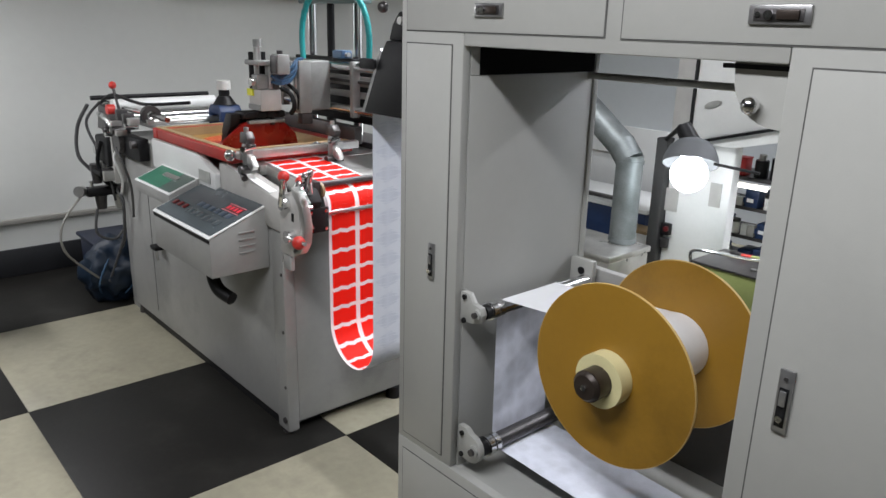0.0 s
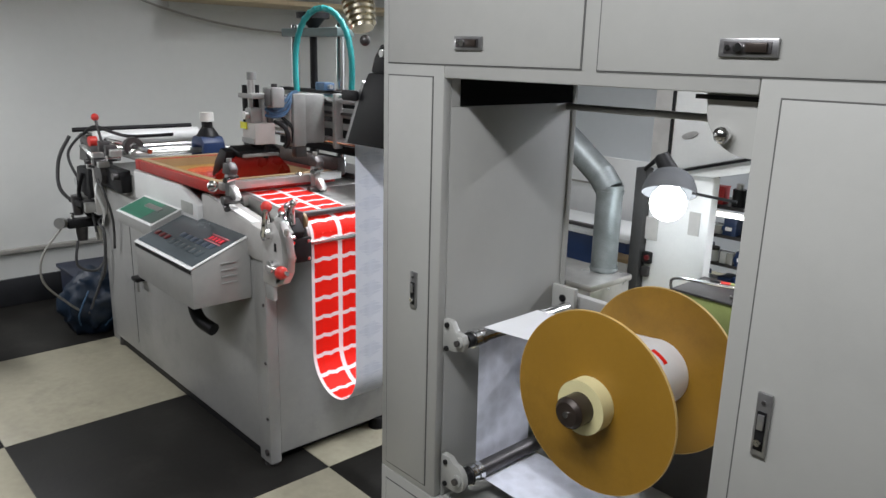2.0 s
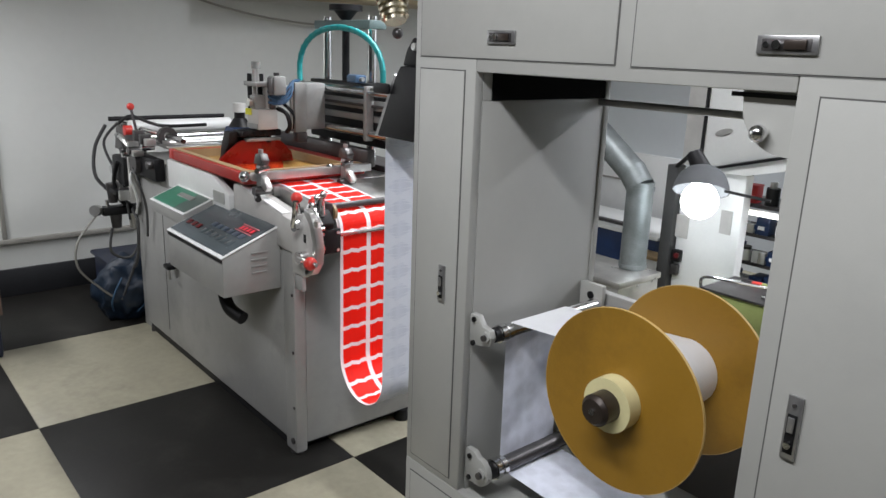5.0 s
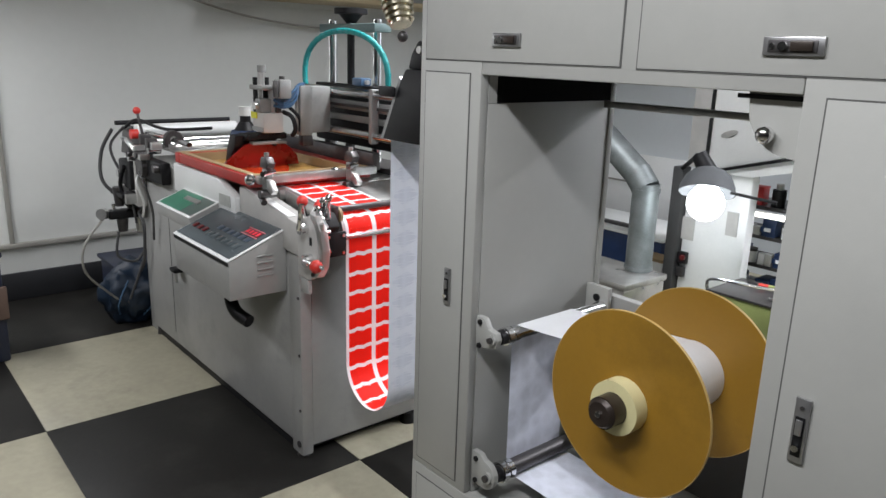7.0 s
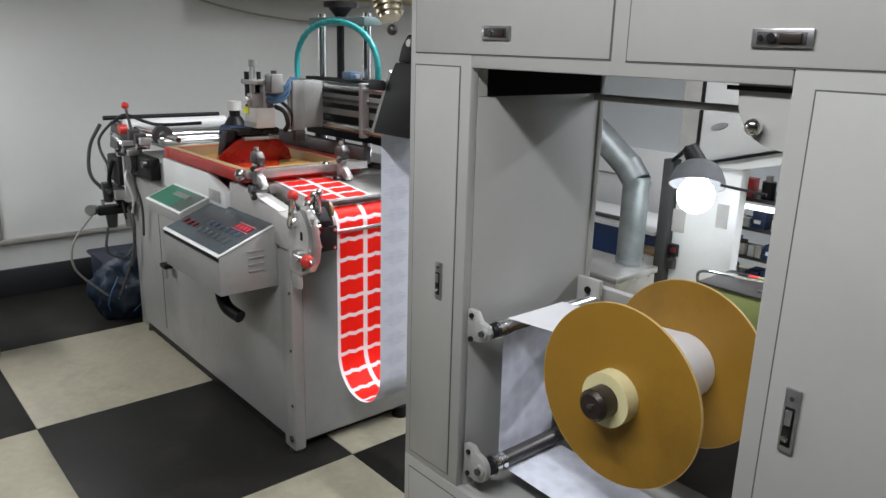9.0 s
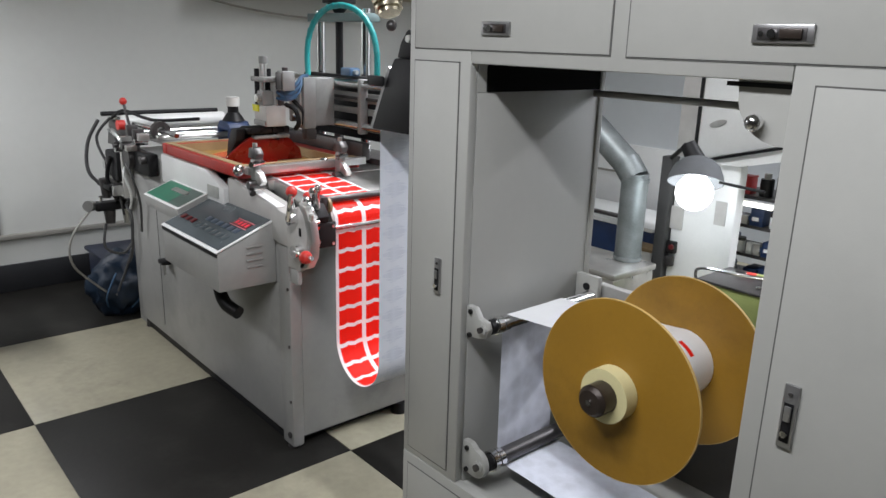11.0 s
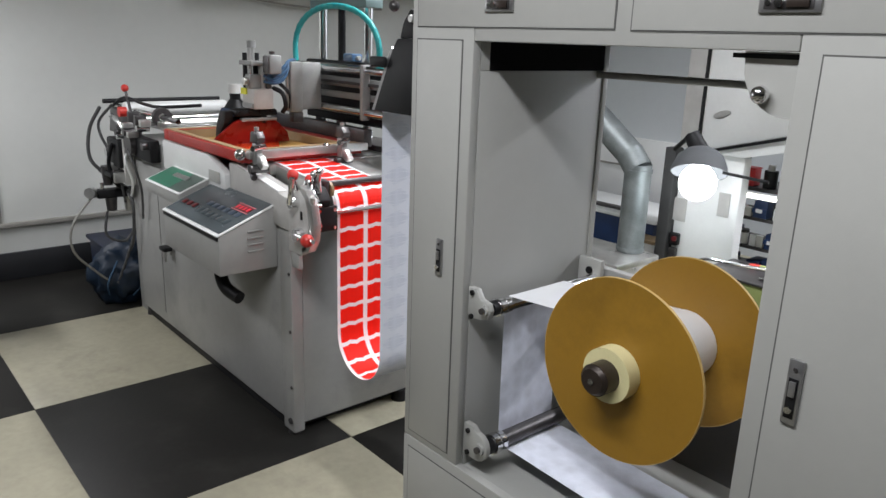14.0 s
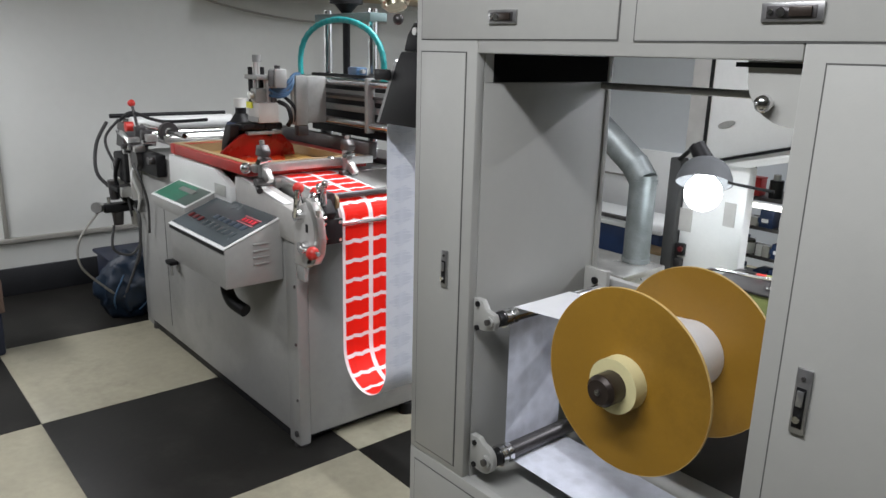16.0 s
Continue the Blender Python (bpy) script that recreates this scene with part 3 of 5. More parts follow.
    part("overlay", on_tray(-0.734, -0.622, 0.010, 0.126, 0.0044, 0.006), M_SLATE, tr, "grey-green end of the overlay")
    part("slider", on_tray(-0.84, -0.70, 0.075, 0.098, 0.0064, 0.012), M_ALU, tr)
    # hose elbow and door handle
    part("elbow", hose(bmesh.new(), [(-0.33, -0.10, 0.655), (-0.31, -0.13, 0.60), (-0.27, -0.13, 0.545), (-0.20, -0.11, 0.52)], 0.024, seg=14), M_BLACK, t, "black ribbed cable elbow")
    h = part("door_handle", B(-1.20, -1.135, -0.045, -0.0025, 0.455, 0.475, bevel=0.005), M_BLACK, t)
    part("key", B(-1.143, -1.137, -0.040, -0.030, 0.41, 0.4545), M_ALU, h)
    # end cheek with levers
    ck = [(0.035, 0.745), (0.115, 0.745), (0.155, 0.77), (0.178, 0.82), (0.176, 0.89), (0.155, 0.945), (0.118, 0.970), (0.035, 0.94)]
    cheek = part("cheek", prism(bmesh.new(), ck, "y", -0.034, -0.0125, bevel=0.006), M_MACHL, t, "rounded pale end cheek")
    part("cheek_bracket", B(0.045, 0.095, -0.030, -0.0125, 0.690, 0.7445, bevel=0.004), M_MACH, t)
    part("arc_ring", prism(bmesh.new(), [(0.120, 0.755), (0.165, 0.768), (0.195, 0.81), (0.203, 0.865), (0.188, 0.93), (0.155, 0.975), (0.120, 0.985), (0.120, 0.965), (0.148, 0.942), (0.164, 0.90), (0.168, 0.86), (0.162, 0.82), (0.146, 0.79), (0.120, 0.775)], "y", -0.034, -0.004, bevel=0.004), M_ALU, cheek)
    part("pivot", C((0.128, -0.062, 0.823), (0.128, -0.0345, 0.823), 0.021), M_CHROME, cheek)
    part("pivot", C((0.100, -0.062, 0.925), (0.100, -0.0345, 0.925), 0.019), M_CHROME, cheek)
    for x, z in ((0.072, 0.965 - 0.03), (0.128, 0.885)):
        part("slot", B(x - 0.007, x + 0.007, -0.0365, -0.0342, z - 0.014, z + 0.014, bevel=0.001), M_BLACK, cheek)
    part("lever", hose(bmesh.new(), [(0.105, -0.065, 0.925), (0.125, -0.070, 0.965), (0.135, -0.070, 1.015)], 0.009), M_CHROME, cheek)
    kn = part("knob_stem", C((0.128, -0.058, 0.823), (0.240, -0.058, 0.825), 0.007), M_CHROME, cheek)
    part("knob_ball", ball(bmesh.new(), (0.203, -0.059, 0.821), 0.0225), M_REDKNOB, kn, "red ball knob")
    k2 = part("small_lever", C((0.045, 0.0, 0.930), (0.051, -0.018, 0.998), 0.006), M_CHROME, t)
    part("lever_ball", ball(bmesh.new(), (0.051, -0.02, 1.006), 0.020), M_REDKNOB, k2, "red ball knob")
    k3 = part("small_lever", C((0.10, 0.03, 0.95), (0.092, 0.02, 0.985), 0.006), M_CHROME, t)
    part("lever_ball", ball(bmesh.new(), (0.090, 0.02, 0.992), 0.017), M_REDKNOB, k3, "red ball knob")
    # outfeed nip: motor, drums, brass gear and rods
    part("outfeed_motor", B(0.075, 0.150, 0.005, 0.078, 0.835, 0.905, bevel=0.010), M_BLACK, t)
    part("motor_flange", B(0.1505, 0.160, 0.000, 0.084, 0.828, 0.912, bevel=0.003), M_BLACK, t)
    part("gear_case", prism(bmesh.new(), [(0.050, 0.9125), (0.16, 0.9125), (0.172, 0.935), (0.135, 0.975), (0.050, 0.965)], "y", 0.005, 0.055, bevel=0.005), M_BLACK, t, "dark oily gear case")
    for x, z in ((0.161, 0.84), (0.161, 0.90)):
        part("motor_bolt", C((x, 0.012, z), (x + 0.005, 0.012, z), 0.006), M_CHROME, t)
        part("motor_bolt", C((x, 0.070, z), (x + 0.005, 0.070, z), 0.006), M_CHROME, t)
    part("hold_down", hose(bmesh.new(), [(0.05, 0.0, 0.945), (0.10, -0.012, 0.935), (0.16, -0.004, 0.90), (0.175, 0.01, 0.85)], 0.007), M_CHROME, t)
    part("motor_cap", C((0.115, 0.0045, 0.868), (0.115, -0.002, 0.868), 0.028), M_DARK, t)
    part("bearing_block", B(0.05, 0.115, 0.057, 0.084, 0.90, 0.99, bevel=0.006), M_DARK, t)
    part("gear", ring(bmesh.new(), (0.098, 0.090, 0.955), (0, 1, 0), 0.006, 0.026, 0.010, seg=24), M_WOOD, t, "small brass gear")
    part("feed_drum", C((0.07, 0.09, 0.897), (0.07, 0.345, 0.897), 0.0588, seg=36), M_ALU, t)
    part("nip_bar", C((0.085, 0.085, 0.9715), (0.085, 0.37, 0.9715), 0.0115), M_DARK, t)
    part("front_rod", C((0.142, 0.075, 0.885), (0.142, 0.37, 0.885), 0.008), M_CHROME, t, "bright steel lip rod")
    part("rod_arm", B(0.08, 0.146, 0.076, 0.088, 0.855, 0.892, bevel=0.003), M_ALU, t)
    part("rod_arm", B(0.08, 0.146, 0.356, 0.368, 0.855, 0.892, bevel=0.003), M_ALU, t)
    part("catch", C((0.125, 0.06, 0.83), (0.125, 0.094, 0.83), 0.012), M_DARK, t)
    for k in range(7):
        part("stud", C((0.066 + 0.020 * k, 0.0045, 0.925 + 0.006 * (k % 3)), (0.066 + 0.020 * k, -0.008, 0.925 + 0.006 * (k % 3)), 0.006), (M_CHROME, M_ALU)[k % 2], t)
    part("spring", hose(bmesh.new(), [(0.07, 0.01, 0.965), (0.11, 0.0, 0.995), (0.15, -0.005, 0.970), (0.18, 0.0, 0.935)], 0.006), M_CHROME, t)
    part("tension_lever", hose(bmesh.new(), [(0.145, -0.005, 0.875), (0.172, -0.02, 0.91), (0.186, -0.025, 0.955)], 0.008), M_ALU, t)
    for x, z in ((0.115, 0.985), (0.150, 1.0)):
        a = part("clamp_arm", hose(bmesh.new(), [(x, 0.02, z - 0.04), (x + 0.005, 0.015, z), (x + 0.02, 0.01, z + 0.03)], 0.008), M_CHROME, t)
        part("clamp_cap", ball(bmesh.new(), (x + 0.02, 0.01, z + 0.034), 0.013), M_CHROME, a)
    # screen frame
    fx0, fx1, fy0, fy1, fz0, fz1 = -1.07, -0.31, -0.03, 0.50, 0.992, 1.036
    fr = part("screen_frame", B(fx0, fx0 + 0.05, fy0, fy1, fz0, fz1, bevel=0.004), M_REDFRAME, t, "red-lacquered wooden screen frame")
    part("frame_bar", B(fx1 - 0.05, fx1, fy0, fy1, fz0, fz1, bevel=0.004), M_REDFRAME, fr)
    part("frame_bar", B(fx0 + 0.0505, fx1 - 0.0505, fy0, fy0 + 0.05, fz0 + 0.0005, fz1 - 0.0005, bevel=0.004), M_REDFRAME, fr)
    part("frame_bar", B(fx0 + 0.0505, fx1 - 0.0505, fy1 - 0.05, fy1, fz0 + 0.0005, fz1 - 0.0005, bevel=0.004), M_REDFRAME, fr)
    part("frame_top", B(fx0 + 0.008, fx1 - 0.008, fy0 + 0.012, fy0 + 0.040, fz1 + 0.0003, fz1 + 0.003), M_WOOD, fr, "bare wood top edge")
    part("frame_top", B(fx1 - 0.040, fx1 - 0.010, fy0 + 0.0405, fy1 - 0.01, fz1 + 0.0003, fz1 + 0.003), M_WOOD, fr)
    part("frame_top", B(fx0 + 0.010, fx0 + 0.040, fy0 + 0.0405, fy1 - 0.01, fz1 + 0.0003, fz1 + 0.003), M_WOOD, fr)
    part("frame_lining", B(fx0 + 0.051, fx1 - 0.051, fy1 - 0.062, fy1 - 0.0505, fz0 + 0.002, fz1 - 0.002), M_WOOD, fr)
    part("frame_lining", B(fx0 + 0.0505, fx0 + 0.056, fy0 + 0.051, fy1 - 0.0625, fz0 + 0.0055, fz1 - 0.002), M_WOOD, fr)
    part("mesh", B(fx0 + 0.051, fx1 - 0.051, fy0 + 0.0505, fy1 - 0.0625, fz0 + 0.003, fz0 + 0.005), M_MESH, fr, "ochre mesh wet with orange-red ink")
    bm = bmesh.new()
    prismpts = [(-0.74 + (0.19 + 0.02 * math.sin(3 * a)) * math.cos(a), 0.19 + (0.14 + 0.015 * math.cos(4 * a)) * math.sin(a)) for a in [2 * math.pi * k / 28 for k in range(28)]]
    part("ink_pool", prism(bm, prismpts, "z", fz0 + 0.0053, fz0 + 0.0075), M_INKWET, fr, "pool of wet red ink")
    # clamp bar carrying the frame
    part("clamp_beam", B(-0.295, -0.262, -0.02, 0.50, 1.012, 1.042, bevel=0.004), M_ALU, t)
    for y in (0.0, 0.36):
        p = part("clamp_post", B(-0.258, -0.225, y - 0.014, y + 0.016, 0.995, 1.075, bevel=0.006), M_ARM, t)
        part("clamp_head", prism(bmesh.new(), [(-0.27, 1.0755), (-0.215, 1.0755), (-0.205, 1.095), (-0.225, 1.118), (-0.26, 1.115)], "y", y - 0.015, y + 0.018, bevel=0.004), M_DARK, p)
        part("clamp_screw", C((-0.24, y, 1.118), (-0.24, y, 1.132), 0.009), M_ALU, p)
        part("clamp_pin", C((-0.205, y - 0.035, 1.06), (-0.245, y + 0.03, 1.06), 0.010), M_CHROME, p)
        part("clamp_wing", prism(bmesh.new(), [(-0.225, 1.0), (-0.19, 0.985), (-0.175, 1.0), (-0.20, 1.03), (-0.224, 1.04)], "y", y - 0.012, y + 0.012, bevel=0.003), M_ALU, p)
        part("clamp_knob", ball(bmesh.new(), (-0.285, y - 0.045, 1.03), 0.021), M_CHROME, p)
        part("clamp_foot", C((-0.225, y - 0.04, 0.985), (-0.225, y + 0.03, 0.985), 0.016), M_DARK, p)
        part("clamp_link", hose(bmesh.new(), [(-0.24, y, 0.995), (-0.24, y - 0.02, 0.97), (-0.21, y - 0.03, 0.955)], 0.012), M_DARK, p)
    part("rear_beam", B(-1.10, -0.30, 0.505, 0.545, 1.02, 1.09, bevel=0.004), M_DARK, t)
    # rear lifting columns and slide rails
    part("column_base", B(-1.08, -0.30, 0.62, 0.79, 0.956, 1.01, bevel=0.006), M_DARK, t)
    for x in (-0.925, -0.555):
        part("column", C((x, 0.70, 1.0105), (x, 0.70, 1.63), 0.021, seg=24), M_CHROME, t, "chrome guide column")
    part("lift_screw", C((-0.765, 0.70, 1.0105), (-0.765, 0.70, 1.66), 0.017), M_BLACK, t)
    part("column_yoke", B(-0.97, -0.51, 0.655, 0.745, 1.575, 1.612, bevel=0.004), M_YOKE, t)
    w = part("hand_wheel", C((-0.765, 0.70, 1.655), (-0.765, 0.70, 1.68), 0.075), M_BLACK, t)
    part("wheel_boss", C((-0.765, 0.70, 1.6125), (-0.765, 0.70, 1.6545), 0.02, 0.055), M_BLACK, w)
    sl = part("slide_bed", B(-0.90, 0.0, 0.590, 0.645, 1.09, 1.35, bevel=0.006), M_BLACK, t)
    for z in (1.322, 1.150):
        part("slide_rail", C((-0.92, 0.552, z), (0.02, 0.552, z), 0.018, seg=20), M_CHROME, sl, "chrome slide rail")
    part("slide_plate", B(-0.90, 0.0, 0.570, 0.589, 1.245, 1.285, bevel=0.003), M_ARM, sl)
    part("slide_plate", B(-0.90, 0.0, 0.574, 0.589, 1.195, 1.222, bevel=0.003), M_ARM, sl)
    part("timing_belt", B(-0.90, 0.0, 0.556, 0.5695, 1.258, 1.270), M_DARK, sl)
    for x in (-0.93, -0.36, 0.02):
        part("rail_block", B(x - 0.012, x + 0.012, 0.53, 0.569, 1.12, 1.345, bevel=0.005), M_ARM, sl)
    part("valve", B(-0.52, -0.45, 0.545, 0.60, 1.352, 1.385, bevel=0.006), M_BLUETUBE, sl, "small blue air valve")
    part("valve_spool", C((-0.54, 0.57, 1.368), (-0.43, 0.57, 1.368), 0.009), M_ALU, sl)
    for x in (-0.82, -0.64, -0.42, -0.20, -0.05):
        part("strut", C((x, 0.61, 1.0105), (x, 0.61, 1.0895), 0.018), M_DARK if x < -0.5 else M_CHROME, t)
    # infeed end: rollers, cross shafts, mounting post
    part("infeed_post", B(-1.72, -1.625, 0.02, 0.12, 0.0, 0.88, bevel=0.006), M_MACH, t)
    part("infeed_cheek", prism(bmesh.new(), [(-1.95, 0.93), (-1.50, 0.93), (-1.50, 1.03), (-1.90, 1.06)], "y", 0.0, 0.02, bevel=0.004), M_DARK, t)
    part("infeed_cheek", prism(bmesh.new(), [(-1.95, 0.93), (-1.50, 0.93), (-1.50, 1.03), (-1.90, 1.06)], "y", 0.56, 0.58, bevel=0.004), M_DARK, t)
    for x, z, r, mm in ((-1.88, 1.04, 0.03, M_CHROME), (-1.74, 1.06, 0.036, M_WHITE), (-1.60, 1.02, 0.022, M_CHROME), (-1.45, 1.02, 0.016, M_CHROME), (-1.28, 1.03, 0.014, M_ALU)):
        part("infeed_roller", C((x, 0.0205, z), (x, 0.5595, z), r, seg=24), mm, t)
    part("cross_shaft", C((-1.95, -0.02, 1.085), (-1.95, 0.62, 1.085), 0.012), M_BLACK, t)
    part("shaft_collar", ring(bmesh.new(), (-1.30, 0.05, 1.06), (1, 0, 0), 0.02, 0.045, 0.03, seg=24), M_DARK, t)
    part("shaft_long", C((-1.95, 0.05, 1.06), (-1.10, 0.05, 1.06), 0.012), M_CHROME, t)
    ll = part("index_lever", C((-1.66, 0.03, 1.03), (-1.70, 0.02, 1.16), 0.007), M_DARK, t)
    part("index_knob", ball(bmesh.new(), (-1.702, 0.019, 1.168), 0.019), M_REDKNOB, ll, "red ball knob")
    part("stop_button", C((-1.62, -0.01, 1.06), (-1.62, -0.045, 1.06), 0.024), M_REDKNOB, t, "red stop button")
    part("motor_box", B(-1.78, -1.60, -0.07, 0.06, 0.78, 0.925, bevel=0.012), M_BLACK, t)
    part("gear_box", B(-1.58, -1.22, -0.045, 0.003, 0.86, 0.965, bevel=0.008), M_BLACK, t)
    part("gear_cover", C((-1.45, -0.046, 0.92), (-1.45, -0.07, 0.92), 0.05), M_DARK, t)
    part("side_plate", B(-1.60, -1.58, -0.05, 0.0, 0.70, 0.97, bevel=0.003), M_MACHL, t)
    part("tension_arm", hose(bmesh.new(), [(-1.50, -0.05, 0.98), (-1.60, -0.06, 1.02), (-1.72, -0.05, 1.03)], 0.014), M_CHROME, t)
    rnd = random.Random(11)
    for k in range(16):
        fx, fz, fy = -1.78 + 0.035 * k, 0.70 + 0.32 * rnd.random(), -0.05 - 0.05 * rnd.random()
        if k > 5:
            fz = 0.93 + 0.10 * rnd.random()
        if k % 3:
            part("fitting", B(fx - 0.014, fx + 0.016, fy, fy + 0.05, fz, fz + 0.02 + 0.03 * rnd.random(), bevel=0.003), (M_BLACK, M_DARK, M_ALU)[k % 3], t)
        else:
            part("fitting", C((fx, fy, fz), (fx, fy + 0.06, fz), 0.012 + 0.010 * rnd.random()), (M_CHROME, M_DARK)[k % 2], t)
    part("filter_bowl", C((-1.74, -0.09, 0.78), (-1.74, -0.09, 0.68), 0.03, 0.022), M_DARK, t)
    part("bracket", B(-1.82, -1.62, -0.11, -0.08, 0.735, 0.76, bevel=0.004), M_BLACK, t)
    return t


mach = printer()

# squeegee carriage, which slides along the rear rails
HX, STROKE = -0.73, 0.25


def carriage():
    c = part("squeegee_carriage", B(-0.04, 0.065, 0.205, 0.295, 1.148, 1.232, bevel=0.006), M_MACHL, mach, "pale squeegee head with clamps and cylinders")
    part("head_lug", B(-0.036, 0.060, 0.2005, 0.2045, 1.152, 1.172), M_ARM, c)
    part("cylinder", C((-0.024, 0.218, 1.2325), (-0.024, 0.218, 1.375), 0.014), M_BLACK, c)
    part("cylinder", C((-0.022, 0.262, 1.2325), (-0.022, 0.262, 1.375), 0.014), M_BLACK, c)
    part("cylinder", C((0.035, 0.262, 1.2325), (0.035, 0.262, 1.34), 0.017), M_ALU, c)
    part("cylinder_cap", C((-0.005, 0.236, 1.345), (-0.005, 0.236, 1.395), 0.012), M_ALU, c)
    part("cap_nut", C((-0.005, 0.236, 1.3955), (-0.005, 0.236, 1.425), 0.019), M_ARM, c)
    part("clamp_block", B(-0.055, 0.060, 0.200, 0.285, 1.325, 1.344, bevel=0.004), M_ARM, c)
    part("slide_post", C((0.014, 0.216, 1.2905), (0.014, 0.216, 1.395), 0.009), M_ALU, c)
    part("adjuster", B(0.0, 0.05, 0.198, 0.250, 1.2325, 1.290, bevel=0.006), M_ARM, c)
    part("adjuster_knob", C((0.025, 0.180, 1.262), (0.025, 0.1975, 1.262), 0.016), M_ALU, c)
    part("back_post", B(0.055, 0.072, 0.262, 0.285, 1.2325, 1.37, bevel=0.003), M_DARK, c)
    part("link", hose(bmesh.new(), [(0.05, 0.300, 1.235), (0.085, 0.325, 1.215), (0.095, 0.335, 1.165), (0.075, 0.33, 1.135)], 0.010), M_BLACK, c)
    part("link", hose(bmesh.new(), [(0.05, 0.33, 1.255), (0.085, 0.36, 1.21), (0.08, 0.365, 1.15)], 0.008), M_BLACK, c)
    part("sticker", B(-0.041, 0.006, 0.1985, 0.2040, 1.206, 1.232), M_YELLOW, c, "bright yellow paper sticker")
    part("arm", B(-0.05, 0.04, 0.2955, 0.50, 1.275, 1.325, bevel=0.008), M_ARM, c)
    part("cylinder_body", B(0.080, 0.135, 0.245, 0.300, 1.295, 1.372, bevel=0.006), M_ARM, c)
    part("cylinder_end", B(0.084, 0.131, 0.240, 0.2445, 1.300, 1.366, bevel=0.001), M_DARK, c)
    part("cylinder_stud", C((0.108, 0.27, 1.3725), (0.108, 0.27, 1.385), 0.012), M_DARK, c)
    part("arm_block", B(0.045, 0.098, 0.36, 0.418, 1.135, 1.345, bevel=0.006), M_ARM, c)
    part("arm_rib", B(0.062, 0.080, 0.352, 0.3595, 1.15, 1.33, bevel=0.002), M_MACHL, c)
    part("arm_lug", B(0.055, 0.095, 0.37, 0.42, 1.09, 1.1345, bevel=0.004), M_DARK, c)
    part("saddle", B(-0.04, 0.060, 0.4185, 0.533, 1.14, 1.34, bevel=0.008), M_ARM, c)
    for k in range(5):
        dz, dy = 0.012 * k, 0.010 * (k % 2)
        part("air_tube", hose(bmesh.new(), [(0.06, 0.255 + dy, 1.262 + dz), (0.09, 0.285, 1.256 + 0.7 * dz), (0.095, 0.325 + dy, 1.270 + dz), (0.085, 0.358, 1.318 + 0.6 * dz), (0.06, 0.40, 1.352)], 0.0062, seg=6), M_BLUETUBE, c, "thin blue air tube")
    part("post", C((-0.01, 0.235, 1.09), (-0.01, 0.235, 1.1475), 0.010), M_BLACK, c)
    part("post", C((0.03, 0.268, 1.09), (0.03, 0.268, 1.1475), 0.010), M_BLACK, c)
    fan = [(0.045, 1.000), (0.055, 1.030), (0.100, 1.070), (0.130, 1.098), (0.150, 1.106), (0.310, 1.106), (0.335, 1.092), (0.385, 1.044), (0.400, 1.000)]
    b = prism(bmesh.new(), fan, "x", -0.008, 0.006, bevel=0.003)
    bmesh.ops.transform(b, matrix=Matrix.Translation((0, 0, 1.008)) @ Matrix.Rotation(radians(14), 4, "Y") @ Matrix.Translation((0, 0, -1.008)), verts=b.verts)
    blade = part("squeegee_blade", b, M_BLADE, c, "squeegee blade coated in red ink")
    part("blade_holder", B(0.012, 0.045, 0.16, 0.32, 1.098, 1.112, bevel=0.003), M_ARM, c)
    return c, blade


def flood_tool():
    bm = box(bmesh.new(), -0.040, 0.040, 0.135, 0.325, 1.118, 1.146, bevel=0.008)
    for y in (0.15, 0.20, 0.25, 0.30):
        cyl(bm, (0.040, y, 1.132), (0.047, y, 1.132), 0.010, seg=10)
    prism(bm, [(-0.090, 1.006), (-0.040, 1.006), (-0.025, 1.055), (0.010, 1.090), (0.020, 1.140), (-0.03, 1.140), (-0.070, 1.075)], "y", 0.095, 0.1345, bevel=0.004)
    prism(bm, [(-0.060, 1.010), (-0.052, 1.010), (-0.028, 1.113), (-0.040, 1.113)], "y", 0.135, 0.305, bevel=0.002)
    bmesh.ops.translate(bm, vec=(0.035, 0, -1.098), verts=bm.verts)
    return part("flood_bar", bm, M_BLACK, carr, "black flood bar holder with an end clamp")


carr, blade = carriage()
flood = flood_tool()


# ---- things round the machine ----
def hose_thing(name, pts, r, material, label, cat, seg=8):
    return single(name, hose(bmesh.new(), pts, r, seg=seg), material, label, cat)


HOSE_N, HOSE_R = 22, 0.0122
HOSE_END = Vector((-0.265, 0.55, 1.335))
HOSE_REST = Vector((-0.815, 0.49, 1.345))


def arch(a, h, n=64):
    """Points of an upright arch of height h from a to the hose's fixed end."""
    pts = []
    for k in range(n + 1):
        v = k / n
        p = a.lerp(HOSE_END, 0.5 - 0.5 * math.cos(math.pi * v))
        p.x -= 0.03 * math.sin(2 * math.pi * v)
        p.z += h * math.sin(math.pi * v) ** 0.9
        pts.append(p)
    return pts


def run_length(pts):
    return sum((q - p).length for p, q in zip(pts, pts[1:]))


HOSE_LEN = run_length(arch(HOSE_REST, 0.235))
air_hose = thing("air_hose", (0, 0, 0), "arched teal plastic air hose over the slide rails", "hose")
HOSE = []
bm = bmesh.new()
half = HOSE_LEN / HOSE_N / 2
cyl(bm, (-half * 1.06, 0, 0), (half * 1.06, 0, 0), HOSE_R, seg=14, caps=False)
ball(bm, (half, 0, 0), HOSE_R * 0.998, seg=14)
section_mesh = mesh_of("hose_section", bm, M_TEAL)
for k in range(HOSE_N):
    ob = new("hose_section", section_mesh)
    ob.parent = air_hose
    HOSE.append(ob)


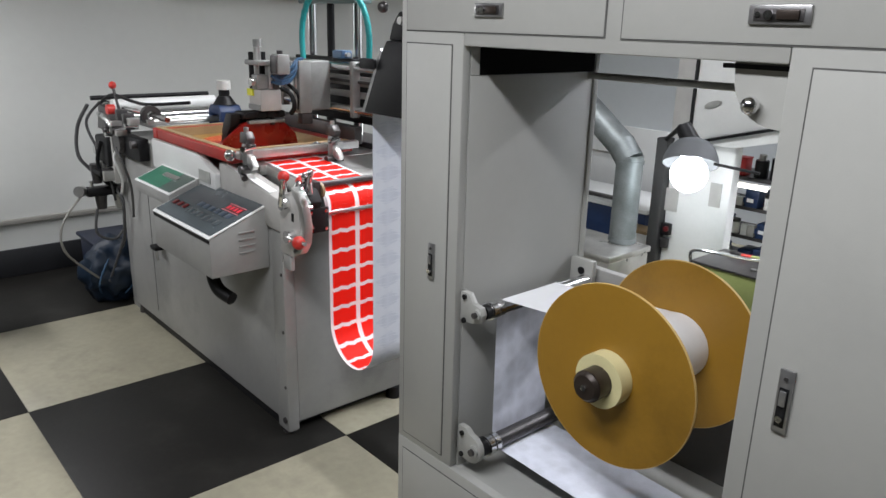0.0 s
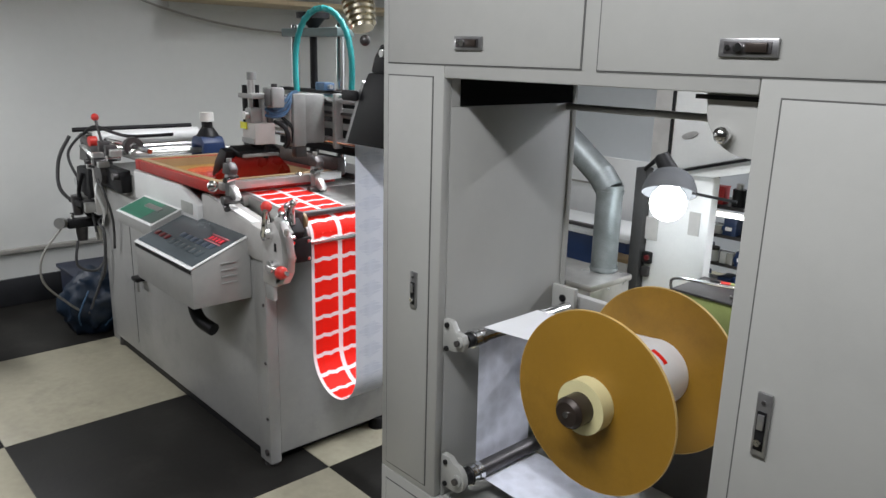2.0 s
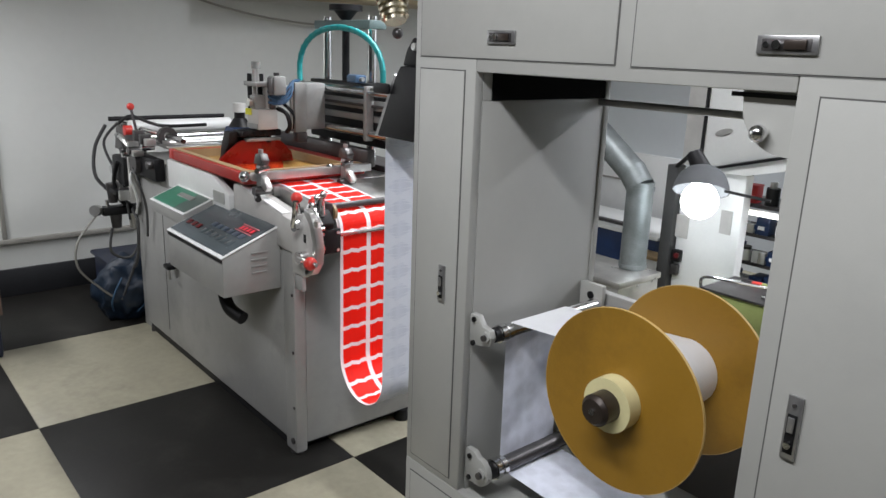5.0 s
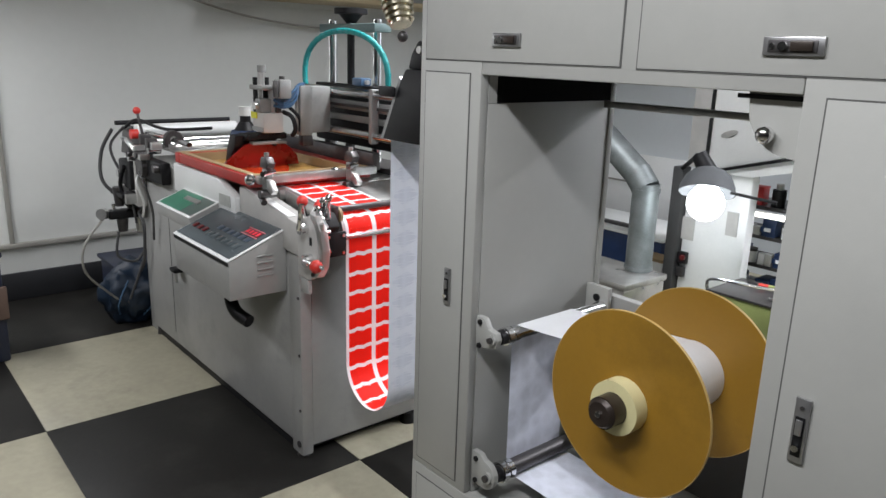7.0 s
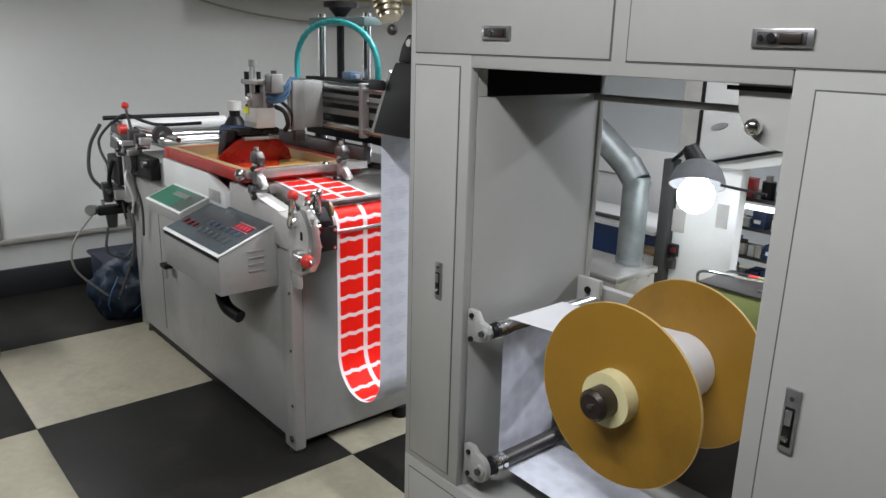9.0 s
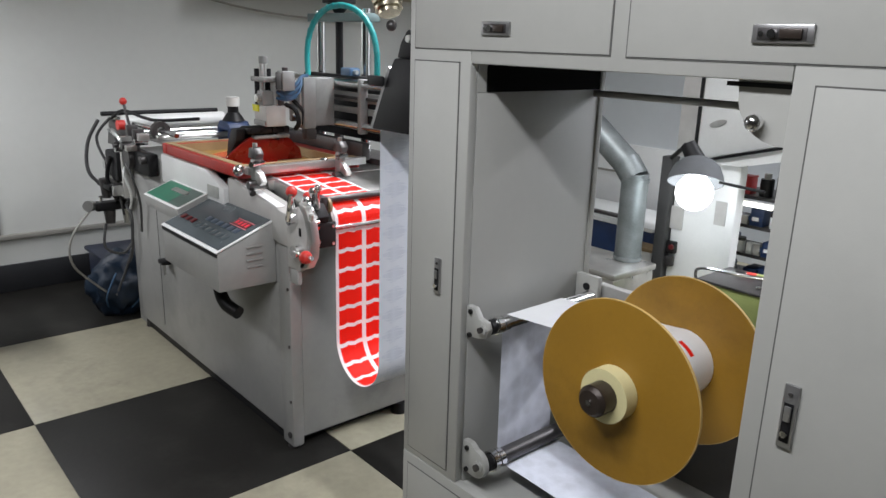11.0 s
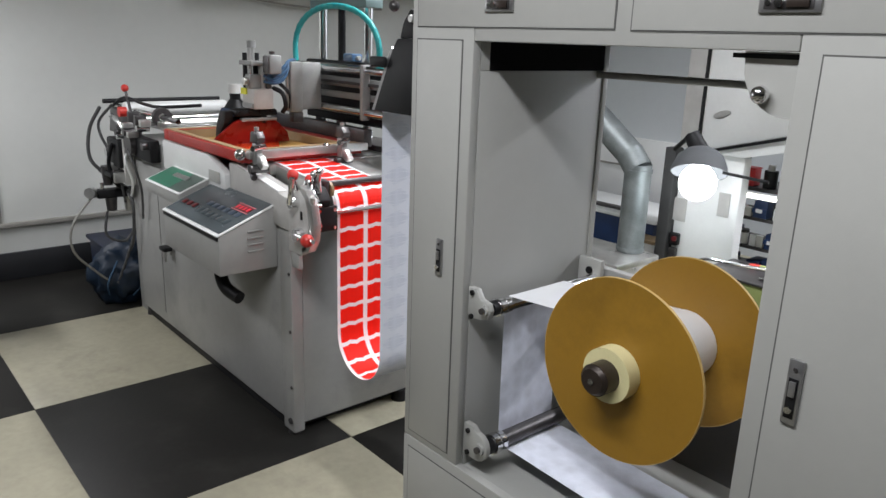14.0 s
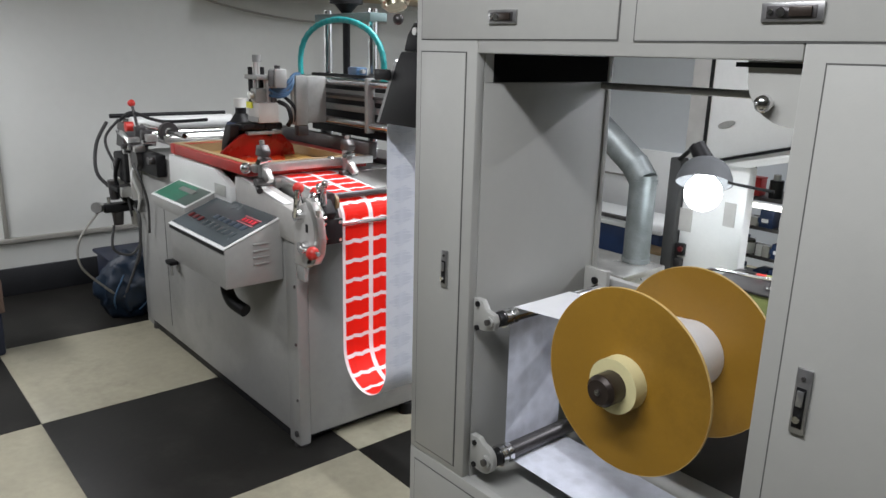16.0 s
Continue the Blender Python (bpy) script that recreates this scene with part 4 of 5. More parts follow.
def hose_poses(shift):
    """The sections' poses when the carriage has slid by a shift, the hose keeping its length."""
    a = HOSE_REST + Vector((shift, 0, 0))
    lo, hi = 0.05, 0.6
    for _ in range(24):
        mid = (lo + hi) / 2
        lo, hi = (mid, hi) if run_length(arch(a, mid)) < HOSE_LEN else (lo, mid)
    pts = arch(a, lo)
    marks, run, k = [], 0.0, 0
    for p, q in zip(pts, pts[1:]):
        d = (q - p).length
        while k <= HOSE_N and HOSE_LEN * k / HOSE_N <= run + d + 1e-6:
            marks.append(p.lerp(q, (HOSE_LEN * k / HOSE_N - run) / d))
            k += 1
        run += d
    while len(marks) <= HOSE_N:
        marks.append(pts[-1])
    return [pose(*((p + q) / 2), 0, math.degrees(math.atan2(p.z - q.z, q.x - p.x)), 0) for p, q in zip(marks, marks[1:])]


def lamp_hood():
    t = thing("lamp_hood", (0, 0, 0), "black sheet-metal lamp hood on the side of the cabinet", "lamp hood")
    part("shell", prism(bmesh.new(), [(0.408, 1.248), (0.664, 1.248), (0.664, 1.452), (0.515, 1.452), (0.492, 1.42)], "y", 0.052, 0.36, bevel=0.004), M_BLACK, t)
    part("hinge", prism(bmesh.new(), [(0.515, 1.4525), (0.60, 1.4525), (0.60, 1.525), (0.560, 1.53), (0.530, 1.495)], "y", 0.06, 0.20, bevel=0.006), M_BLACK, t)
    part("edge_plate", prism(bmesh.new(), [(0.390, 1.248), (0.407, 1.248), (0.490, 1.42), (0.480, 1.43)], "y", 0.058, 0.35), M_LATCH, t)
    part("bolt", C((0.575, 0.05, 1.505), (0.575, 0.0595, 1.505), 0.010), M_ALU, t)
    part("clip", B(0.40, 0.475, 0.04, 0.0515, 1.372, 1.402, bevel=0.006), M_BLACK, t)
    return t


lamp_hood()


def flex_duct():
    t = thing("flexible_duct", (0, 0, 0), "ribbed silver flexible exhaust duct end", "duct")
    a, d = Vector((0.39, 0.11, 1.645)), Vector((0.045, -0.01, -0.10)).normalized()
    part("sleeve", C(a - d * 0.08, a + d * 0.08, 0.036, 0.032, seg=28), M_BRASSY, t)
    for k in range(7):
        part("rib", ring(bmesh.new(), a + d * (-0.045 + 0.018 * k), d, 0.031, 0.047 - 0.002 * max(0, k - 3), 0.009, seg=28), M_BRASSY, t)
    part("plug", ball(bmesh.new(), a + d * 0.115, 0.016), M_DARK, t)
    part("hanger", C(a - d * 0.08, (0.37, 0.12, 2.74), 0.012), M_DARK, t)
    return t


flex_duct()

# shelf board on the wall over the machine, and its lead
sb = thing("wall_shelf", (0, 0, 0), "tan laminated shelf board fixed along the wall", "shelf")
part("board", B(RX0 + 0.001, RX0 + 0.42, 0.75, 2.7, 1.80, 1.835, bevel=0.012), M_TAN, sb)
part("batten", B(RX0 + 0.001, RX0 + 0.03, 0.8, 2.65, 1.765, 1.7995), M_WALL, sb)
single("wall_cable", hose(bmesh.new(), [(RX0 + 0.06, 0.45, 1.86), (RX0 + 0.06, 0.68, 1.775), (RX0 + 0.06, 1.0, 1.70), (RX0 + 0.06, 1.35, 1.655), (RX0 + 0.06, 1.7, 1.64), (RX0 + 0.06, 2.2, 1.66)], 0.0075), M_RAIL, "slack grey cable strung along the wall", "cable")

# air lines, regulators and clutter at the machine's infeed end
reg = thing("air_regulator", (0, 0, 0), "black air regulator set with brass and steel fittings", "air regulator")
part("manifold", B(-1.80, -1.735, -0.22, -0.02, 0.61, 0.655, bevel=0.008), M_BLACK, reg)
part("gauge", C((-1.77, -0.235, 0.64), (-1.74, -0.26, 0.645), 0.028), M_ALU, reg)
part("bowl", C((-1.765, -0.15, 0.54), (-1.765, -0.15, 0.609), 0.024, 0.030), M_DARK, reg)
part("bowl", C((-1.765, -0.06, 0.53), (-1.765, -0.06, 0.609), 0.022, 0.028), M_ALU, reg)
part("post", B(-1.76, -1.73, -0.02, 0.02, 0.0, 0.609, bevel=0.003), M_DARK, reg)
part("fitting", C((-1.765, -0.11, 0.655), (-1.765, -0.11, 0.72), 0.012), M_CHROME, reg)
part("fitting", C((-1.765, -0.19, 0.655), (-1.765, -0.19, 0.69), 0.010), M_CHROME, reg)
reg.location = (0, 0.075, 0)
CAB = [
    ([(-1.80, -0.08, 1.07), (-1.84, -0.13, 0.95), (-1.82, -0.14, 0.80), (-1.76, -0.05, 0.70), (-1.72, 0.0, 0.655)], 0.009, M_CABLE),
    ([(-1.80, -0.02, 1.08), (-1.85, -0.08, 0.98), (-1.80, -0.06, 0.86), (-1.74, 0.0, 0.76)], 0.007, M_CABLE),
    ([(-1.76, -0.15, 0.64), (-1.72, -0.28, 0.50), (-1.72, -0.29, 0.36), (-1.76, -0.18, 0.22), (-1.80, -0.10, 0.14)], 0.006, M_RAIL),
    ([(-1.76, -0.10, 0.54), (-1.74, -0.12, 0.42), (-1.72, -0.04, 0.38), (-1.73, 0.02, 0.43), (-1.74, -0.02, 0.30), (-1.76, -0.08, 0.14)], 0.007, M_CABLE),
    ([(-1.73, 0.05, 0.655), (-1.66, -0.02, 0.65), (-1.58, -0.025, 0.60), (-1.60, -0.03, 0.42), (-1.67, -0.03, 0.34)], 0.008, M_CABLE),
    ([(-1.76, -0.02, 1.02), (-1.70, -0.03, 0.92), (-1.65, -0.06, 0.80), (-1.65, -0.04, 0.60)], 0.006, M_CABLE),
    ([(-1.65, -0.08, 0.90), (-1.70, -0.09, 0.80), (-1.69, -0.07, 0.70), (-1.70, -0.02, 0.66)], 0.010, M_BLACK),
    ([(-1.85, 0.0, 1.07), (-1.72, 0.02, 1.12), (-1.55, 0.06, 1.10), (-1.38, 0.08, 1.10), (-1.20, 0.20, 1.12)], 0.008, M_BLACK),
    ([(-1.62, 0.02, 0.90), (-1.55, -0.055, 0.84), (-1.56, -0.025, 0.72), (-1.62, -0.02, 0.62)], 0.006, M_WHITE),
    ([(-1.45, -0.07, 0.90), (-1.40, -0.06, 0.82), (-1.42, -0.03, 0.70), (-1.46, -0.02, 0.55)], 0.006, M_CABLE),
]
for pts, r, m_ in CAB:
    hose_thing("air_line", pts, r, m_, "thin drooping air line at the machine end", "air line")

bag = thing("blue_bag", (-1.88, 0.0, 0), "crumpled blue plastic bag slumped on the floor", "bag")
bm = bmesh.new()
bmesh.ops.create_icosphere(bm, subdivisions=4, radius=1.0)
for v in bm.verts:
    n = noise.fractal(v.co * 2.2, 0.8, 2.2, 6) * 0.26 + abs(noise.noise(v.co * 7)) * 0.10
    v.co = v.co * (1 + n)
    v.co = Vector((v.co.x * 0.14, v.co.y * 0.17, max(0.001, 0.16 + v.co.z * 0.18)))
sack = part("sack", bm, M_BLUEBAG, bag)
for e in sack.data.edges:
    e.use_edge_sharp = False
for k in range(5):
    a = k * 1.3
    part("strap", hose(bmesh.new(), [(0.10 * math.cos(a), 0.12 * math.sin(a), 0.05), (0.15 * math.cos(a + 0.3), 0.18 * math.sin(a + 0.3), 0.14), (0.12 * math.cos(a + 0.6), 0.15 * math.sin(a + 0.6), 0.26)], 0.005), M_BLUETUBE, bag)
crate = thing("storage_crate", (-2.18, 0.16, 0), "dark navy plastic storage crate on the floor", "crate")
part("shell", B(-0.22, 0.22, -0.20, 0.30, 0.0, 0.24, bevel=0.02), M_NAVY, crate)
part("rim", B(-0.235, 0.235, -0.215, 0.315, 0.241, 0.265, bevel=0.008), M_NAVY, crate)

# ink cup with a blue bracket behind the screen
cup = thing("ink_bottle", (-1.24, 0.39, 0), "small bottle with a white cap in a navy holder", "bottle")
part("holder", prism(bmesh.new(), [(-0.075, 1.0005), (-0.045, 1.0005), (-0.04, 1.055), (0.04, 1.055), (0.045, 1.0005), (0.075, 1.0005), (0.07, 1.075), (0.045, 1.10), (-0.045, 1.10), (-0.07, 1.075)], "y", -0.055, 0.055, bevel=0.006), M_BLUE, cup)
part("shoulder", C((0, 0, 1.1005), (0, 0, 1.140), 0.055, 0.030), M_BLACK, cup)
part("neck", C((0, 0, 1.1405), (0, 0, 1.170), 0.026), M_BLACK, cup)
part("cap", C((0, 0, 1.1705), (0, 0, 1.214), 0.034, 0.032), M_CAP, cup, "white cap")

bin_ = thing("waste_bin", (-1.77, -0.815, 0), "tall navy plastic waste bin with a brown strap", "bin")
part("shell", prism(bmesh.new(), [(-0.14, 0.0), (0.14, 0.0), (0.16, 0.52), (-0.16, 0.52)], "y", -0.14, 0.14, bevel=0.015), M_NAVY, bin_)
part("rim", B(-0.17, 0.17, -0.15, 0.15, 0.521, 0.55, bevel=0.008), M_NAVY, bin_)
part("strap", B(0.142, 0.166, 0.09, 0.152, 0.22, 0.38, bevel=0.006), M_STRAP, bin_, "brown hanging strap")


# ---- the room behind ----
def far_machine():
    t = thing("exhaust_unit", (-0.23, 2.15, 0), "low white exhaust unit with a galvanised duct elbow", "exhaust unit")
    part("body", B(-0.40, 0.09, -0.05, 0.34, 0.0, 0.235, bevel=0.012), M_STEEL, t)
    part("lid", B(-0.41, 0.10, -0.06, 0.35, 0.236, 0.275, bevel=0.010), M_STEEL, t)
    part("vent", B(-0.20, -0.08, -0.066, -0.0605, 0.245, 0.265), M_BLACK, t)
    return t


def far_duct():
    t = thing("exhaust_duct", (0, 0, 0), "galvanised round exhaust duct with a lobster-back elbow", "duct")
    A, E, F = Vector((-0.285, 2.42, 0.276)), Vector((-0.285, 2.42, 0.80)), Vector((-0.76, 2.42, 1.15))
    part("riser", C(A, E, 0.078, seg=28), M_GALV, t)
    part("elbow", C(E - Vector((0, 0, 0.03)), E + Vector((-0.075, 0, 0.06)), 0.082, 0.082, seg=28), M_GALV, t)
    part("upper_run", C(E + Vector((-0.055, 0, 0.040)), F, 0.080, seg=28), M_GALV, t)
    part("upper_stack", C(F + Vector((0, 0, -0.06)), (-0.76, 2.42, 2.75), 0.080, seg=28), M_GALV, t)
    for p in (A + Vector((0, 0, 0.02)), E - Vector((0, 0, 0.04))):
        part("seam_ring", ring(bmesh.new(), p, (0, 0, 1), 0.0775, 0.084, 0.02, seg=28), M_GALV, t)
    return t


far_machine()
far_duct()


def far_press():
    t = thing("white_press", (0, 0, 0), "white enamelled press with a hinged upper cover", "machine")
    part("column", B(-0.224, 0.185, 2.75, 2.84, 0.0, 0.875, bevel=0.02), M_WHITE, t)
    part("hood", prism(bmesh.new(), [(-0.088, 0.882), (0.50, 1.047), (0.50, 1.55), (-0.088, 1.55)], "y", 2.7203, 3.2, bevel=0.004), M_WHITE, t, "swept white upper cover")
    part("seam", prism(bmesh.new(), [(-0.07, 0.868), (0.50, 1.028), (0.50, 1.045), (-0.07, 0.885)], "y", 2.70, 2.7195), M_BLACK, t)
    part("seam", B(-0.100, -0.089, 2.70, 2.7195, 0.91, 1.55), M_BLACK, t)
    part("lower_cover", prism(bmesh.new(), [(-0.07, 0.8755), (0.18, 0.8755), (0.48, 0.955), (0.48, 1.035), (-0.07, 0.881)], "y", 2.7205, 3.0, bevel=0.002), M_WHITE, t)
    part("back_cover", B(-0.237, -0.102, 2.74, 3.2, 0.885, 1.55, bevel=0.01), M_MACHL, t)
    part("badge", prism(bmesh.new(), [(0.024 + 0.048 * math.cos(a) + 0.012 * math.sin(a), 1.104 + 0.022 * math.sin(a) + 0.010 * math.cos(a)) for a in [2 * math.pi * k / 20 for k in range(20)]], "y", 2.713, 2.719), M_ALU, t, "oval metal badge")
    part("cable_trunk", B(-0.30, -0.2245, 2.70, 2.78, 0.0, 0.88, bevel=0.006), M_CABLE, t)
    part("notice", B(-0.225, -0.14, 2.744, 2.7495, 0.44, 0.58), M_MACHL, t)
    part("notice", B(0.06, 0.13, 2.744, 2.7495, 0.52, 0.66), M_MACHL, t)
    part("switch", B(-0.215, -0.155, 2.71, 2.7495, 0.29, 0.365, bevel=0.008), M_BLACK, t)
    part("switch", B(-0.215, -0.165, 2.715, 2.7495, 0.205, 0.27, bevel=0.008), M_DARK, t)
    part("switch_button", C((-0.17, 2.7095, 0.335), (-0.17, 2.695, 0.335), 0.016), M_DKRED, t)
    return t


far_press()


def work_lamp():
    t = thing("work_lamp", (0.135, 2.36, 0.03), "lit clamp work lamp with a grey dome shade", "lamp")
    bm = bmesh.new()
    prof = [(0.045, 0.925), (0.085, 0.905), (0.118, 0.875), (0.140, 0.82), (0.145, 0.785), (0.140, 0.785), (0.134, 0.82), (0.112, 0.868), (0.08, 0.895), (0.045, 0.912)]
    rings = [[bm.verts.new((r * math.cos(2 * math.pi * i / 32), r * math.sin(2 * math.pi * i / 32), z)) for i in range(32)] for r, z in prof]
    for a, b in zip(rings, rings[1:] + rings[:1]):
        for i in range(32):
            bm.faces.new((a[i], a[(i + 1) % 32], b[(i + 1) % 32], b[i]))
    tip = Matrix.Translation((0, 0, 0.86)) @ Matrix.Rotation(radians(26), 4, Vector((-0.86, -0.5, 0))) @ Matrix.Translation((0, 0, -0.86))
    bmesh.ops.transform(bm, matrix=tip, verts=bm.verts)
    part("shade", bm, M_SHADEGREY, t, "dull grey dome shade")
    part("holder", C((-0.01, 0, 0.905), (-0.07, 0, 0.985), 0.05, 0.042), M_BLACK, t)
    # ball made larger than a bulb to take in the glare round it
    bm = cyl(ball(bmesh.new(), (0, 0, 0.730), 0.097, seg=24), (0, 0, 0.77), (0, 0, 0.89), 0.07, 0.03)
    bmesh.ops.transform(bm, matrix=tip, verts=bm.verts)
    part("bulb", bm, M_BULB, t, "glowing white bulb")
    part("stem", hose(bmesh.new(), [(-0.07, 0.0, 0.975), (-0.12, 0.06, 0.97), (-0.22, 0.20, 0.93), (-0.36, 0.325, 0.85)], 0.014), M_BLACK, t)
    part("arm", C((0.135, 0.0, 0.81), (0.36, 0.05, 0.79), 0.008), M_BLACK, t)
    return t


work_lamp()


def rack():
    t = thing("storage_rack", (0.15, 3.25, 0), "dark steel rack filled with blue bins and small parts", "rack")
    for x in (-0.28, 0.42):
        for y in (-0.15, 0.15):
            part("upright", B(x - 0.015, x + 0.015, y - 0.015, y + 0.015, 0.0, 0.80), M_DARK, t)
    for z in (0.10, 0.28, 0.46, 0.64):
        part("shelf", B(-0.264, 0.404, -0.17, 0.17, z, z + 0.02), M_DARK, t)
    return t


rack()
rnd = random.Random(4)
for z in (0.12, 0.30, 0.48):
    for k in range(6):
        x = -0.045 + 0.098 * k
        kind = (k + int(z * 10)) % 3
        if kind == 0 or (kind == 1 and rnd.random() < 0.4):
            h = rnd.choice((0.09, 0.11, 0.125))
            b = thing("parts_bin", (x, 3.15, z), "open blue plastic parts bin on the rack", "bin", "parts bins")
            part("tray", prism(bmesh.new(), [(-0.07, 0.0), (0.07, 0.0), (0.08, 0.05), (0.08, h), (-0.06, h)], "x", -0.043, 0.043, bevel=0.004), M_BLUE, b)
            part("card", B(-0.02, 0.02, -0.0830, -0.0785, 0.034, 0.056), M_PAPER, b, "white paper label card")
            part("lip", B(-0.045, 0.045, -0.078, -0.0705, 0.03, 0.06), M_BLUE, b)
        elif kind == 1:
            b = thing("jar", (x, 3.12, z), "small pale jar on the rack", "jar", "jars")
            part("jar_body", C((0, 0, 0), (0, 0, 0.07), 0.030), M_WHITE if k % 2 else M_ALU, b)
            part("lid", C((0, 0, 0.0705), (0, 0, 0.088), 0.032), M_DARK, b)
        else:
            for dx, w, h, mm in ((-0.022, 0.019, 0.05 + 0.05 * rnd.random(), M_PAPER), (0.022, 0.021, 0.04 + 0.04 * rnd.random(), M_MACHL)):
                b = thing("small_carton", (x + dx, 3.11, z), "small pale carton standing on the rack", "carton", "cartons")
                part("box", B(-w, w, -0.025, 0.025, 0.0, h, bevel=0.002), mm, b)
                part("flap", B(-w, w, -0.025, 0.0, h + 0.0005, h + 0.003), M_PAPER, b)
rb = thing("red_tin", (0.04, 3.14, 0.66), "square red tin on top of the rack", "tin")
part("body", B(-0.04, 0.04, -0.04, 0.04, 0.0, 0.10, bevel=0.006), M_RED, rb)
part("lid", B(-0.042, 0.042, -0.042, 0.042, 0.1005, 0.112, bevel=0.003), M_RED, rb)
for x, h in ((0.16, 0.14), (0.26, 0.17), (0.37, 0.12)):
    b = thing("bottle", (x, 3.14, 0.66), "dark ink bottle on top of the rack", "bottle", "ink bottles")
    part("body", C((0, 0, 0), (0, 0, h * 0.75), 0.040), M_BLACK, b)
    part("cap", C((0, 0, h * 0.7505), (0, 0, h), 0.022), M_ALU, b)
tube = thing("strip_light", (0.185, 3.0, 0.625), "short lit fluorescent strip under a shelf", "strip light")
part("housing", B(-0.105, 0.105, 0.0, 0.03, 0.0, 0.018, bevel=0.003), M_WHITE, tube)
part("tube", C((-0.095, -0.012, 0.0), (0.095, -0.012, 0.0), 0.013), M_TUBE, tube, "lit tube")

cart = thing("tool_cart", (0.48, 2.45, 0), "lime-green steel tool cart with a dark top tray", "cart")
part("body", B(-0.24, 0.26, -0.12, 0.22, 0.09, 0.30, bevel=0.012), M_LIME, cart)
part("tray", B(-0.25, 0.27, -0.13, 0.23, 0.301, 0.315, bevel=0.005), M_DARK, cart)
part("rail", hose(bmesh.new(), [(-0.25, -0.12, 0.29), (-0.24, -0.12, 0.37), (0.0, -0.12, 0.39), (0.26, -0.12, 0.40), (0.27, -0.12, 0.29)], 0.009), M_CHROME, cart)
rnd = random.Random(5)
for k in range(9):
    x, y = -0.2 + 0.05 * k, -0.06 + 0.22 * rnd.random()
    tool = thing("hand_tool", (0.48 + x, 2.45 + y, 0.3155), "small steel tool lying on the cart tray", "tool", "tools on the cart")
    part("shank", C((-0.05, 0, 0.008), (0.05, 0.03, 0.008), 0.008, 0.006), M_CHROME, tool)
    part("grip", C((0.0505, 0.03, 0.012), (0.10, 0.045, 0.012), 0.011), (M_BLACK, M_REDKNOB, M_LIME)[k % 3], tool)
for x in (-0.19, 0.21):
    for y in (-0.08, 0.18):
        part("castor", C((x - 0.012, y, 0.045), (x + 0.012, y, 0.045), 0.045), M_BLACK, cart)

cupb = thing("low_cupboard", (-1.0, 3.3, 0), "navy blue low cupboard with a pale worktop", "cupboard")
part("body", B(-0.75, 0.42, -0.2, 0.3, 0.0, 0.285, bevel=0.008), M_BLUE, cupb)
part("worktop", B(-0.78, 0.45, -0.23, 0.32, 0.286, 0.315, bevel=0.006), M_WHITE, cupb)
tray = thing("wooden_tray", (-0.54, 3.0, 0), "yellow-brown wooden tray on a pale stand", "tray")
part("stand", B(-0.08, 0.08, -0.06, 0.06, 0.0, 0.189, bevel=0.004), M_WHITE, tray)
part("board", B(-0.09, 0.09, -0.07, 0.07, 0.19, 0.215, bevel=0.004), M_WOOD, tray)
edge = thing("desk_edging", (-1.0, 3.2, 0.3155), "dark strip lying along the worktop", "strip")
part("strip", B(-0.70, 0.10, -0.05, 0.0, 0.0, 0.022, bevel=0.003), M_DARK, edge)
# pale lower wall panelling, with a thin grey line across it
single("wall_board", B(-2.2, -0.95, RY1 - 0.03, RY1 - 0.001, 0.05, 0.745, bevel=0.004), M_WHITE, "pale lower panelling on the wall", "board")
single("wall_line", B(-2.0, -1.30, RY1 - 0.042, RY1 - 0.031, 0.505, 0.520), M_RAIL, "thin grey line along the wall panelling", "conduit")

# ---- floor squares ----
tile_mesh = {}
for dark in (0, 1):
    bm = bmesh.new()
    box(bm, -T / 2 + 0.0015, T / 2 - 0.0015, -TY / 2 + 0.0015, TY / 2 - 0.0015, -0.004, 0.0, bevel=0.001)
    tile_mesh[dark] = mesh_of("floor_square", bm, M_TILE_D if dark else M_TILE_L)
for i in range(-2, 10):
    for j in range(-8, 6):
        ob = new("floor_square", tile_mesh[(i + j) % 2 == 0])
        ob.location = (X0 + (i + 0.5) * T, Y0T + (j + 0.5) * TY, 0)
        ob.parent = floor

# ---- printed web: stiff cross strips that run over the outfeed drum and through the slack loop ----
PITCH, NSEG = 0.070, 6
STRIP = PITCH / NSEG
CYCLE, FIRST = 2.19, -0.05
XD, ZD, RD = 0.07, 0.9572, 0.0602
XB, ZB = -0.27, 0.9875
RL, XA = 0.1275, XD + RD
LEAN = math.atan2(ZB - ZD, XD - XB)
SLOPE = math.hypot(ZB - ZD, XD - XB)


def ease(u):
    u = min(1.0, max(0.0, u))
    return u * u * (3 - 2 * u)


def phase(t):
    n = math.floor((t - FIRST) / CYCLE)
    return n, t - FIRST - n * CYCLE


def fed(t):
    n, p = phase(t)
    return 2 * PITCH * (n + ease(p / 0.42))


def drawn(t):
    n, p = phase(t)
    return 2 * PITCH * (n - 1 + min(1.0, max(0.0, (p - 0.38) / 1.25)))


def loop_bottom(t):
    return 0.430 - (fed(t) - drawn(t)) / 2


